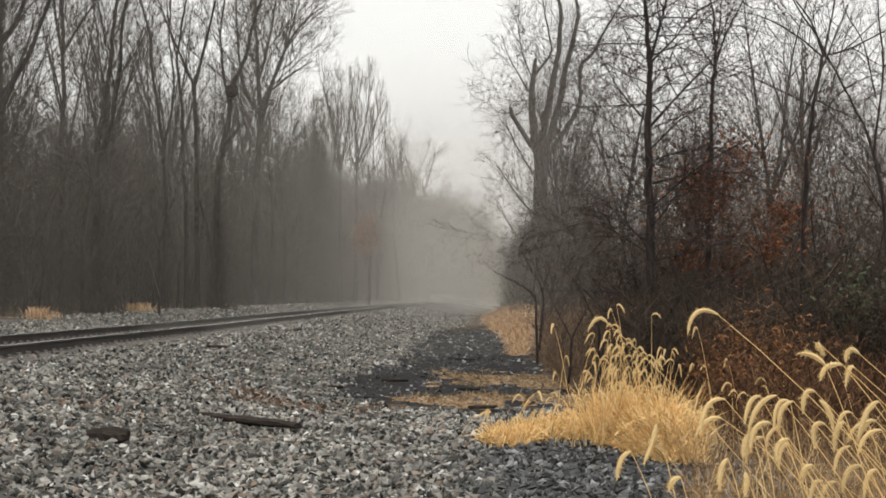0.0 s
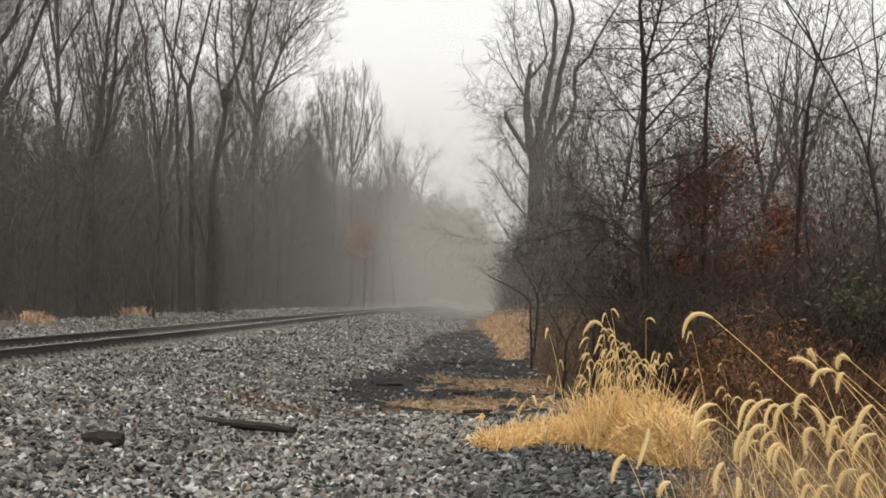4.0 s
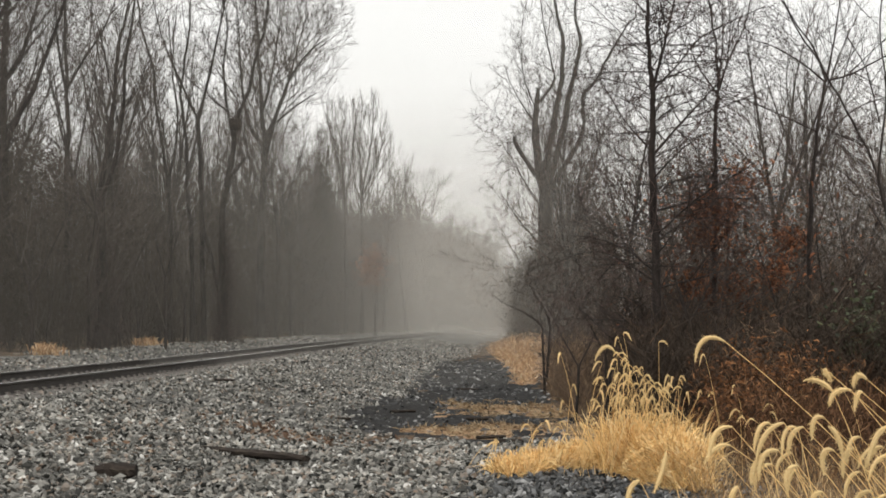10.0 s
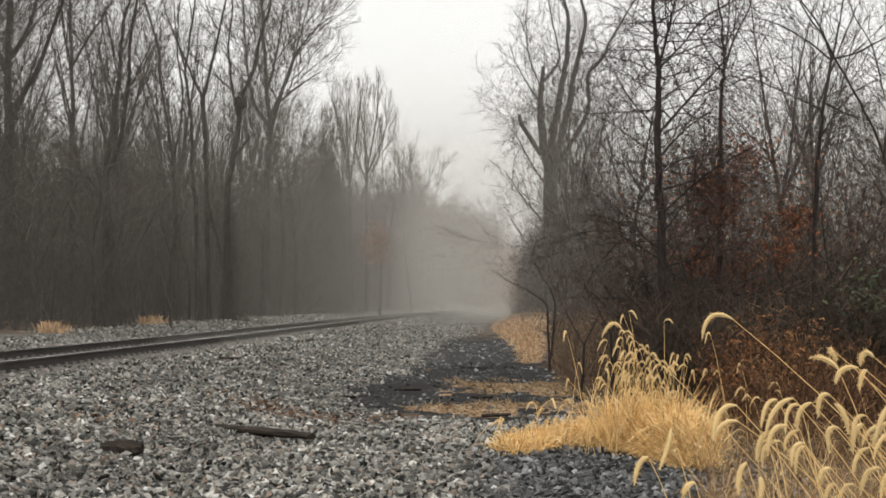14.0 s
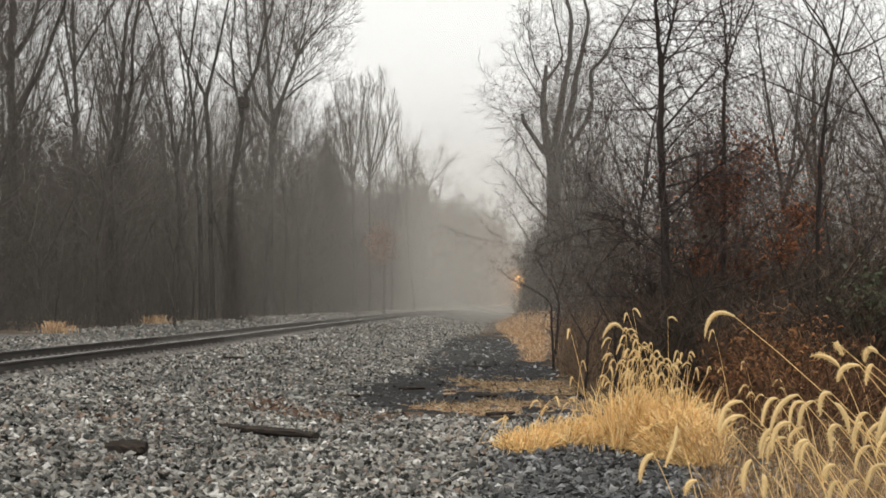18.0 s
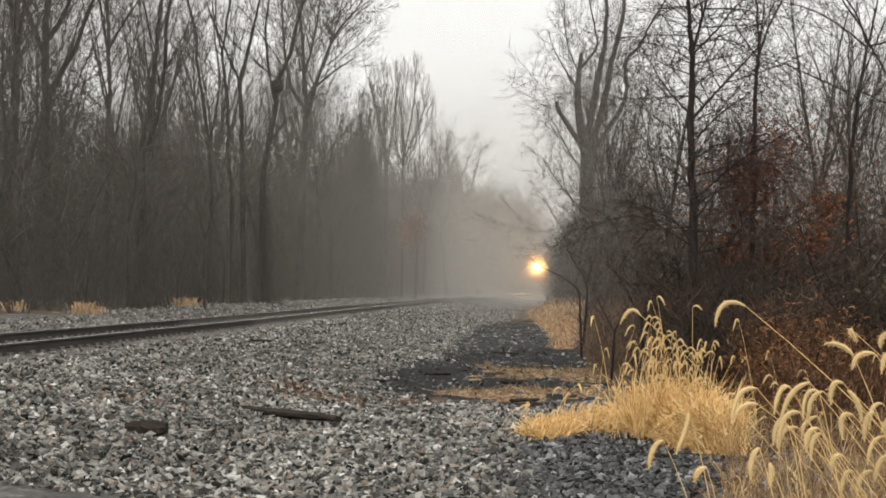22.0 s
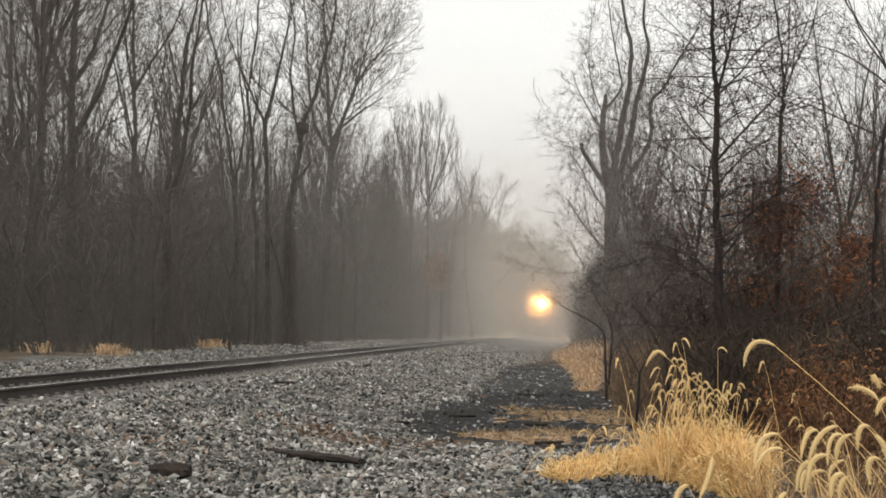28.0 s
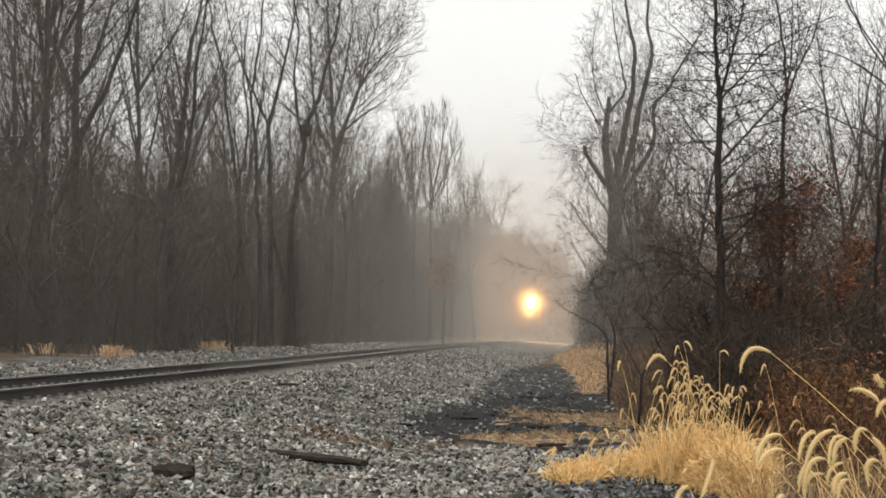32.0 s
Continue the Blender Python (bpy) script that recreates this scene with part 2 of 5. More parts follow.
def round_mist(name, depth, reach):
    """A soft-edged puff of mist round the lamp."""
    m = mist(name, depth, 80, 90, 0.2)
    n, l = m.node_tree.nodes, m.node_tree.links
    tc, far, fade, times = n.new("ShaderNodeTexCoord"), n.new("ShaderNodeVectorMath"), n.new("ShaderNodeMapRange"), n.new("ShaderNodeMath")
    far.operation, times.operation, fade.interpolation_type = "LENGTH", "MULTIPLY", "SMOOTHSTEP"
    l.new(tc.outputs["Object"], far.inputs[0])
    for k, v in (("From Min", 0.2 * reach), ("From Max", reach), ("To Min", 1.0), ("To Max", 0.0)):
        fade.inputs[k].default_value = v
    l.new(far.outputs["Value"], fade.inputs["Value"])
    mix = n["Material Output"].inputs["Surface"].links[0].from_node
    l.new(mix.inputs[0].links[0].from_socket, times.inputs[0])
    l.new(fade.outputs[0], times.inputs[1])
    l.new(times.outputs[0], mix.inputs[0])
    return m


M_NEARMIST, M_WIDEMIST = round_mist("lamplit_mist", 0.085, 5.0), round_mist("wide_lamplit_mist", 0.08, 13.0)

# ---- mesh helpers ----


def mesh_of(name, verts, faces, mats, slots=None, smooth=False):
    me = bpy.data.meshes.new(name)
    me.from_pydata([tuple(v) for v in verts], [], [tuple(f) for f in faces])
    for m in mats:
        me.materials.append(m)
    if slots is not None:
        me.polygons.foreach_set("material_index", np.asarray(slots, dtype=np.int32))
    if smooth:
        me.polygons.foreach_set("use_smooth", np.ones(len(me.polygons), dtype=bool))
    me.update()
    return me


def part_mesh(name, me, parent=None, label="", at=None):
    ob = new(name, me)
    if parent is not None:
        ob.parent = parent
    if at is not None:
        ob.matrix_basis = at
    if label:
        tagged(ob, label)
    return ob


def part(name, bm, mat, parent=None, label="", at=None):
    me = bpy.data.meshes.new(name)
    bm.to_mesh(me)
    bm.free()
    me.materials.append(mat)
    return part_mesh(name, me, parent, label, at)


def thing(name, x, y, z, label, category, group="", turn=0.0):
    ob = new(name)
    ob.empty_display_size = 0.2
    ob.matrix_basis = pose(x, y, z, 0, 0, turn)
    return tagged(ob, label, category, group)


def box(bm, sx, sy, sz, m=Matrix(), bevel=0.0):
    made = bmesh.ops.create_cube(bm, size=1.0, matrix=m @ Matrix.Diagonal((sx, sy, sz, 1)))
    if bevel:
        edges = {e for v in made["verts"] for e in v.link_edges}
        bmesh.ops.bevel(bm, geom=list(edges), offset=bevel, segments=2, affect="EDGES", profile=0.6)
    return bm


def rod(bm, r, h, m=Matrix(), n=16, r2=None):
    bmesh.ops.create_cone(bm, cap_ends=True, segments=n, radius1=r, radius2=r if r2 is None else r2, depth=h, matrix=m)
    return bm


class Tubes:
    """Collects tapering tubes and turns them into one mesh."""

    def __init__(self):
        self.v, self.f = [], []

    def add(self, pts, radii, sides):
        base = len(self.v)
        side = Vector((0.31, 0.87, 0.38))
        for i, (p, r) in enumerate(zip(pts, radii)):
            d = (pts[min(i + 1, len(pts) - 1)] - pts[max(i - 1, 0)]).normalized()
            a = d.cross(side)
            if a.length < 0.05:
                a = d.cross(Vector((1, 0, 0)))
            a.normalize()
            b = d.cross(a)
            for k in range(sides):
                q = 2 * math.pi * k / sides
                self.v.append(p + (a * math.cos(q) + b * math.sin(q)) * r)
        for i in range(len(pts) - 1):
            for k in range(sides):
                o, k2 = base + i * sides, (k + 1) % sides
                self.f.append((o + k, o + k2, o + sides + k2, o + sides + k))

    def ribbon(self, pts, width):
        """A flat tapering twig."""
        base, n = len(self.v), len(pts)
        d = (pts[-1] - pts[0]).normalized()
        s = d.cross(Vector((0.2, 1.0, 0.1)))
        s = s.normalized() if s.length > 0.1 else Vector((1, 0, 0))
        for i, p in enumerate(pts[:-1]):
            w = width * (1 - 0.6 * i / n)
            self.v += [p - s * w, p + s * w]
        self.v.append(pts[-1])
        for i in range(n - 2):
            o = base + 2 * i
            self.f.append((o, o + 1, o + 3, o + 2))
        o = base + 2 * (n - 2)
        self.f.append((o, o + 1, o + 2))

    def mesh(self, name, mat, smooth=True):
        return mesh_of(name, self.v, self.f, [mat], None, smooth)


def limb(rng, start, way, length, radius, bend, up, steps, end=0.35):
    """A crooked limb: points and radii."""
    pts, radii, p, d = [start.copy()], [radius], start.copy(), way.normalized()
    for i in range(steps):
        d = (d + Vector((rng.uniform(-1, 1), rng.uniform(-1, 1), rng.uniform(-1, 1))) * bend + Vector((0, 0, up))).normalized()
        p = p + d * (length / steps)
        pts.append(p.copy())
        radii.append(radius * (1 - (1 - end) * (i + 1) / steps))
    return pts, radii, d


def sideways(rng, d, angle):
    a = d.orthogonal().normalized()
    a.rotate(Matrix.Rotation(rng.uniform(0, 2 * math.pi), 3, d))
    return (d * math.cos(angle) + a * math.sin(angle)).normalized()


def smooth_line(pts, n):
    """A smooth curve through a few points."""
    p = [pts[0] * 2 - pts[1], *pts, pts[-1] * 2 - pts[-2]]
    out = []
    for a, b, c, d in zip(p, p[1:], p[2:], p[3:]):
        for i in range(n):
            t = i / n
            out.append(0.5 * (2 * b + (c - a) * t + (2 * a - 5 * b + 4 * c - d) * t * t + (3 * b - a - 3 * c + d) * t ** 3))
    return out + [pts[-1].copy()]


def bough(rng, wood, twigs, pts, radii, level, p, bare=0.15):
    """One limb with all that grows from it. gap, reach, angle: spacing, length and spread of the side shoots of each order."""
    if radii[0] < p["thin"]:
        if level >= 2:
            twigs.ribbon(pts, max(radii[0], p["least"]))
        else:
            twigs.add(pts, [max(r, p["least"]) for r in radii], 3)
    else:
        wood.add(pts, [max(r, p["least"]) for r in radii], 8 if level == 0 else 5)
    if level >= len(p["gap"]):
        return
    steps = [(b - a).length for a, b in zip(pts, pts[1:])]
    total = sum(steps)
    n = max(2, int(total * (1 - bare) / p["gap"][level]))
    spin = rng.uniform(0, 6.28)
    for i in range(n):
        f = bare + (1 - bare) * (i + rng.uniform(0.0, 1.0)) / n
        want, k = f * total, 0
        while k < len(steps) - 1 and want > steps[k]:
            want -= steps[k]
            k += 1
        g = min(1.0, want / max(steps[k], 1e-6))
        at, r = pts[k].lerp(pts[k + 1], g), radii[k] + (radii[k + 1] - radii[k]) * g
        d = (pts[k + 1] - pts[k]).normalized()
        spin += 2.4 + rng.uniform(-0.6, 0.6)
        side = d.orthogonal().normalized()
        side.rotate(Matrix.Rotation(spin, 3, d))
        turn = radians(rng.uniform(*p["angle"][level]))
        way = d * math.cos(turn) + side * math.sin(turn) + Vector((0, 0, p["lift"]))
        long = p["reach"][level] * rng.uniform(0.5, 1.35) * (1.15 - 0.65 * f)
        start = min(r * 0.65, long * p["slim"])
        if level + 1 >= len(p["gap"]):
            way.normalize()
            mid = at + way * long * 0.5
            end = mid + (way + Vector((rng.uniform(-0.4, 0.4), rng.uniform(-0.4, 0.4), p["lift"] + rng.uniform(-0.3, 0.3)))).normalized() * long * 0.5
            twigs.ribbon([at, mid, end], p["least"])
        else:
            kid, kr, _ = limb(rng, at, way, long, start, p["bend"], p["lift"] * 0.5, (7, 5, 3, 3)[min(level, 3)], 0.3)
            bough(rng, wood, twigs, kid, kr, level + 1, p)


TALL = dict(gap=(0.55, 0.36, 0.25, 0.16), reach=(2.8, 1.5, 0.95, 0.65), angle=((24, 55), (25, 60), (25, 65), (20, 60)), lift=0.07, bend=0.12, slim=0.0085, thin=0.016, bare=0.42, least=0.004)
SLIM = dict(TALL, gap=(0.75, 0.5, 0.3), reach=(2.6, 1.3, 0.8))
BROAD = dict(TALL, gap=(0.5, 0.38, 0.27, 0.18), reach=(4.0, 2.0, 1.1, 0.7), angle=((24, 58), (25, 60), (25, 65), (20, 60)), lift=0.12, bare=0.4)
FAN = dict(TALL, gap=(0.38, 0.36, 0.24), reach=(2.8, 1.5, 0.9), angle=((12, 30), (14, 35), (15, 40)), lift=0.3, bend=0.08, bare=0.55)
SNAG = dict(TALL, gap=(0.4, 0.34, 0.24, 0.17), reach=(2.1, 1.3, 0.8, 0.5), angle=((28, 65), (28, 65), (25, 65), (20, 60)), lift=0.1, bend=0.16, bare=0.3)
FAR = dict(TALL, gap=(0.55, 0.42, 0.3), reach=(3.8, 1.8, 1.0), angle=((20, 48), (24, 55), (25, 60)), bare=0.3, least=0.009)
SPRAY = dict(gap=(0.105, 0.105, 0.085), reach=(1.7, 0.65, 0.28), angle=((48, 88), (35, 70), (30, 70)), lift=-0.02, bend=0.12, slim=0.0062, thin=0.008, bare=0.16, least=0.0016)
RISING = dict(SPRAY, gap=(0.19, 0.15, 0.12), reach=(1.25, 0.6, 0.27), angle=((32, 70), (30, 65), (30, 65)), lift=0.08, bare=0.3)
SAPLING = dict(SPRAY, gap=(0.16, 0.12), reach=(0.6, 0.28), angle=((30, 70), (30, 70)), lift=0.06, bare=0.3)
SHRUB = dict(SPRAY, gap=(0.22, 0.17), reach=(1.3, 0.5), angle=((20, 55), (25, 65)), lift=0.12, bend=0.14, thin=0.02, least=0.004)


def bare_tree(x, y, z, seed, label, p, bark, twig, stems):
    """A leafless tree. stems: for each main stem a line of (across, up) or (across, along, up), its girth at the foot and at the tip; the first is the trunk."""
    rng = random.Random(seed)
    top = thing("tree", x, y, z, label, "tree")
    wood, twigs = Tubes(), Tubes()
    for k, (line, r0, r1) in enumerate(stems):
        slope = 0 if k == 0 else rng.uniform(-0.35, 0.35)
        pts = []
        for q in line:
            rise = math.hypot(q[0] - line[0][0], q[-1] - line[0][-1])
            pts.append(Vector((q[0], slope * rise if len(q) == 2 else q[1], q[-1])))
        size = 0.003 * (pts[-1] - pts[0]).length
        pts = smooth_line(pts, 4)
        pts = [pts[0]] + [v + Vector((rng.uniform(-1, 1), rng.uniform(-1, 1), 0)) * size for v in pts[1:]]
        n = len(pts) - 1
        radii = [r0 + (r1 - r0) * (i / n) ** 0.85 for i in range(n + 1)]
        if k == 0:
            radii[0], radii[1] = r0 * 1.5, r0 * 1.12
        bough(rng, wood, twigs, pts, radii, 0, p, p["bare"] if k == 0 else 0.12)
    part_mesh("trunk", wood.mesh("trunk", bark), top)
    part_mesh("crown", twigs.mesh("crown", twig, False), top, "bare twigs")
    return top


def wild_tree(x, y, z, seed, height, radius, p, bark, twig, label, leaders=3, spread=0.25):
    """A leafless tree of no particular shape: a trunk that divides into a few leaders."""
    rng = random.Random(seed + 1000)
    fork = height * rng.uniform(0.35, 0.5)
    a, r, d = limb(rng, Vector((0, 0, -0.3)), Vector((rng.uniform(-0.06, 0.06), 0, 1)), fork, radius, 0.04, 0.02, 4, 0.8)
    stems = [([tuple(v) for v in a], radius, radius * 0.75)]
    for i in range(leaders):
        q = 6.28 * i / leaders + rng.uniform(-0.5, 0.5)
        way = Vector((math.cos(q) * spread, math.sin(q) * spread, 1))
        b, r, d = limb(rng, a[-1], way, (height - fork) * rng.uniform(0.85, 1.05), radius * 0.5, 0.07, 0.04, 4)
        stems.append(([tuple(v) for v in b], radius * 0.5, radius * 0.1))
    return bare_tree(x, y, z, seed, label, p, bark, twig, stems)



def slivers(rng, name, n, place, length, width, mat, upright=0.2):
    """n bare twigs, each one tapering sliver, as one mesh."""
    p = place(rng, n)
    d = rng.normal(size=(n, 3))
    d[:, 2] = np.abs(d[:, 2]) + upright * 3
    d /= np.linalg.norm(d, axis=1)[:, None]
    s = np.cross(d, rng.normal(size=(n, 3)))
    s /= np.linalg.norm(s, axis=1)[:, None]
    grown = (1 + p[:, 1:2] / 150)
    ln = rng.uniform(*length, n)[:, None] * grown
    w = rng.uniform(*width, n)[:, None] / 2 * grown
    v = np.stack([p - s * w, p + s * w, p + d * ln], 1).reshape(-1, 3)
    me = bpy.data.meshes.new(name)
    me.from_pydata(v.tolist(), [], np.arange(3 * n).reshape(-1, 3).tolist())
    me.materials.append(mat)
    return me


def flakes(rng, name, n, place, length, width, mat, upright=0.5, droop=0.0, flat=1.0):
    """n slender leaves, blades or stems, as one mesh; place(rng, n) gives their feet. flat: under 1 lays them down."""
    p = place(rng, n)
    d = rng.normal(size=(n, 3))
    d[:, 2] = (np.abs(d[:, 2]) + upright * 3) * flat
    d /= np.linalg.norm(d, axis=1)[:, None]
    s = np.cross(d, rng.normal(size=(n, 3)))
    s /= np.linalg.norm(s, axis=1)[:, None]
    ln = rng.uniform(*length, n)[:, None]
    w = rng.uniform(*width, n)[:, None] / 2
    m = p + d * ln * 0.6
    tip = p + d * ln + np.array([0, 0, -1]) * droop * ln
    v = np.stack([p - s * w * 0.7, p + s * w * 0.7, m - s * w, m + s * w, tip], 1).reshape(-1, 3)
    me = bpy.data.meshes.new(name)
    f = np.arange(n)[:, None] * 5
    f = np.concatenate([f + [0, 1, 3], f + [0, 3, 2], f + [2, 3, 4]], 1).reshape(-1, 3)
    me.from_pydata(v.tolist(), [], f.tolist())
    me.materials.append(mat)
    return me


def stones(rng, name, x, y, z, size, mat):
    """Angular broken stones, one mesh: squashed, twisted eight-faced chips."""
    n = len(x)
    o = np.array([[1, 0, 0], [-1, 0, 0], [0, 1, 0], [0, -1, 0], [0, 0, 1], [0, 0, -1]], float)
    v = o[None] * rng.uniform(0.55, 1.0, (n, 6, 1)) + rng.normal(0, 0.17, (n, 6, 3))
    v *= np.stack([np.ones(n), rng.uniform(0.55, 1, n), rng.uniform(0.25, 0.52, n)], 1)[:, None] * (size / 2)[:, None, None]
    q = rng.normal(size=(n, 4)) * np.array([1, 0.4, 0.4, 1])
    q /= np.linalg.norm(q, axis=1)[:, None]
    w, a, b, c = q.T
    r = np.stack([1 - 2 * (b * b + c * c), 2 * (a * b - w * c), 2 * (a * c + w * b), 2 * (a * b + w * c), 1 - 2 * (a * a + c * c),
                  2 * (b * c - w * a), 2 * (a * c - w * b), 2 * (b * c + w * a), 1 - 2 * (a * a + b * b)], 1).reshape(-1, 3, 3)
    v = np.einsum("nij,nkj->nki", r, v) + np.stack([x, y, z], 1)[:, None]
    t = np.array([[0, 2, 4], [2, 1, 4], [1, 3, 4], [3, 0, 4], [2, 0, 5], [1, 2, 5], [3, 1, 5], [0, 3, 5]])
    f = (np.arange(n)[:, None, None] * 6 + t).reshape(-1, 3)
    me = bpy.data.meshes.new(name)
    me.from_pydata(v.reshape(-1, 3).tolist(), [], f.tolist())
    me.materials.append(mat)
    return me


# ---- lie of the land ----
RAIL_TOP = 0.25


def track_x(y):
    """The track's middle line: straight at first, then a long gentle bend to the right."""
    return -6.63 + 0.0285 * (y - 26.5) + 1.3e-4 * np.maximum(0, y - 90) ** 2


def track_slope(y):
    return 0.0285 + 2.6e-4 * max(0, y - 90)


def track_sag(y):
    """A slight dip in the line."""
    return -0.015 * np.exp(-(((np.asarray(y, float) - 49) / 16) ** 2))


def ease(a, b, v):
    k = np.clip((v - a) / (b - a), 0, 1)
    return k * k * (3 - 2 * k)


def roll_of(x, y):
    return (np.sin(x * 0.9 + 1.3 * np.sin(y * 0.31)) * np.sin(y * 0.53 + 0.7 * np.sin(x * 0.6)) + 0.5 * np.sin(x * 2.3 + y * 1.7) * np.sin(y * 1.1 - x * 0.8))


def ground_z(x, y):
    """Height of the ground: ballast shoulder by the track, a flat gravel strip, woods on both sides."""
    x, y = np.asarray(x, float), np.asarray(y, float)
    d = x - track_x(np.clip(y, -200, 450))
    right = 0.06 - 0.43 * ease(1.5, 5.4, d)
    left = 0.06 + 0.22 * ease(1.8, 4.2, -d) + 0.25 * ease(6, 16, -d)
    z = np.where(d > 0, right, left)
    rough = 0.03 + 0.06 * ease(7, 12, np.abs(d))
    z = z + track_sag(y) * (1 - ease(2, 5, np.abs(d)))
    return z + rough * roll_of(x, y) * ease(1.4, 2.4, np.abs(d)) + 0.5 * ease(9, 30, d)


def plot(b, y):
    """A spot at distance y, b thousandths of that distance to the side."""
    return b * y / 1000.0, y


def grade(lo, hi, step, growth, far):
    out = list(np.arange(lo, hi, step))
    a, s = hi, step
    while a < far:
        out.append(a)
        s *= growth
        a += s
    a, s = lo - step, step
    while a > -far:
        out.insert(0, a)
        s *= growth
        a -= s
    return np.array(out)


GX, GY = grade(-12, 8, 0.2, 1.25, 2500), grade(10, 70, 0.18, 1.1, 2500)
gx, gy = np.meshgrid(GX, GY)
gz = ground_z(gx, gy)
nx, ny = len(GX), len(GY)
idx = np.arange(nx * ny).reshape(ny, nx)
quads = np.stack([idx[:-1, :-1], idx[:-1, 1:], idx[1:, 1:], idx[1:, :-1]], -1).reshape(-1, 4)
cx, cy = (gx[:-1, :-1] + gx[1:, 1:]).ravel() / 2, (gy[:-1, :-1] + gy[1:, 1:]).ravel() / 2
cd = cx - track_x(np.clip(cy, -200, 450))
wob = 0.35 * np.sin(cy * 0.8) + 0.25 * np.sin(cy * 2.1 + cx)


def patchy(x, y, size, seed):
    """Smooth patchy values from 0 to 1, about size metres across."""
    u, v = np.asarray(x, float) / size, np.asarray(y, float) / size
    i, j = np.floor(u), np.floor(v)
    f, g = u - i, v - j
    f, g = f * f * (3 - 2 * f), g * g * (3 - 2 * g)

    def spot(a, b):
        h = np.sin(a * 127.1 + b * 311.7 + seed * 74.7) * 43758.5453
        return h - np.floor(h)

    return (spot(i, j) * (1 - f) + spot(i + 1, j) * f) * (1 - g) + (spot(i, j + 1) * (1 - f) + spot(i + 1, j + 1) * f) * g


def cinder_at(x, y):
    """Whether the dark fine cinders cover this spot."""
    w = 0.9 * (patchy(x, y / 3, 0.45, 1) - 0.5) + 0.5 * (patchy(x, y / 3, 0.17, 2) - 0.5)
    lo = np.interp(y, (23, 31, 51, 88), (-1.25, -1.3, -0.65, 0.35))
    hi = np.interp(y, (23, 30, 52, 88), (1.3, 1.9, 2.5, 2.8))
    return (y > 23.6 + 2 * w) & (y < 78 + 20 * w) & (x > lo + w) & (x < hi + w)


def straw_at(x, y):
    """Flattened dry grass among the cinders and along the edge of the woods."""
    w = patchy(x, y / 3, 0.5, 3) * 0.65 + patchy(x, y / 3, 0.16, 4) * 0.35
    near = (x > -0.6) & (x < 2.8) & (np.abs(y - 25.8) < 3.6 * (w - 0.36))
    mid = (x > -0.15) & (x < 2.0) & (np.abs(y - 32.5) < 9 * (w - 0.38))
    v = patchy(x, y / 8, 0.45, 21) * 0.6 + patchy(x, y / 8, 0.14, 22) * 0.4
    left = y * (0.021 + 0.00027 * np.maximum(0, 100 - y)) + 0.9 * (v - 0.5)
    far = (x > left) & (x < (0.05 + 0.02 * (v - 0.5)) * y) & (y > 40 + 10 * v) & (y < 125) & (v > 0.36)
    return near | mid | far


slots = np.where(np.abs(cd) < 5.6 + wob * 0.5, 0, 2)
slots = np.where((cd < -4.6 + wob) | (cy > 200) & (np.abs(cd) > 5), 2, slots)
slots = np.where((cy < 23.5) & (cd > 0) & (cx < 2.5), 0, slots)
slots = np.where(cinder_at(cx, cy), 1, slots)
slots = np.where(straw_at(cx, cy), 3, slots)
ground = new("ground", mesh_of("ground", np.stack([gx, gy, gz], -1).reshape(-1, 3).tolist(), quads.tolist(),
                               [M_GRAVEL, M_CINDER, M_LITTER, M_STRAWBED], slots, True))
tagged(ground, "gravel, black cinders and brown leaf litter under bare woods", "ground", "", "structure")

# ---- mist ----
for y, depth in ((45.5, 0.07), (87, 0.16), (122, 0.19), (158, 0.25), (184, 0.31), (205, 0.36)):
    half, tall = 60 + y, 25
    me = mesh_of("mist_bank", [(-half, 0, -2), (half, 0, -2), (half, 0, tall), (-half, 0, tall)], [(0, 1, 2, 3)],
                 [mist("mist", depth, 3, tall, 0.03, float(track_x(y)) - 5 if y > 60 else None)])
    bank = new("mist_bank", me)
    bank.location = (0, y, 0)
    tagged(bank, "thin grey bank of winter mist between the woods", "mist", "banks of mist", "structure")

# ---- railway track ----
track = thing("railway_track", float(track_x(26)), 26, RAIL_TOP - 0.18, "single railway track with rusty rails on grey ballast", "railway track")


def on_track(y, side=0.0, up=0.0):
    s = track_slope(y)
    k = 1 / math.sqrt(1 + s * s)
    return Vector((float(track_x(y)) + side * k - float(track_x(26)), y - side * s * k - 26, up + float(track_sag(y))))


PROFILE = [(-0.075, 0), (0.075, 0), (0.075, 0.012), (0.012, 0.03), (0.009, 0.135), (0.037, 0.148), (0.037, 0.168), (0.033, 0.1745), (0.02, 0.18),
           (-0.02, 0.18), (-0.033, 0.1745), (-0.037, 0.168), (-0.037, 0.148), (-0.009, 0.135), (-0.012, 0.03), (-0.075, 0.012)]
stations = list(np.arange(-60, 120, 3.0)) + list(np.arange(120, 640, 8.0))
for side in (-0.753, 0.753):
    verts, faces, fs, k = [], [], [], len(PROFILE)
    for i, y in enumerate(stations):
        for a, h in PROFILE:
            verts.append(on_track(y, side + a, h))
        if i:
            for j in range(k):
                o, j2 = (i - 1) * k, (j + 1) % k
                faces.append((o + j, o + j2, o + k + j2, o + k + j))
                fs.append(1 if j in (7, 8, 9) else 0)
    part_mesh("rail", mesh_of("rail", verts, faces, [M_RAIL, M_RAILTOP], fs), track, "steel rail, rusty sides, worn bright top")
bm = bmesh.new()
box(bm, 2.6, 0.23, 0.18, Matrix(), 0.015)
sleeper = bpy.data.meshes.new("sleeper")
bm.to_mesh(sleeper)
bm.free()
sleeper.materials.append(M_SLEEPER)
bm = bmesh.new()
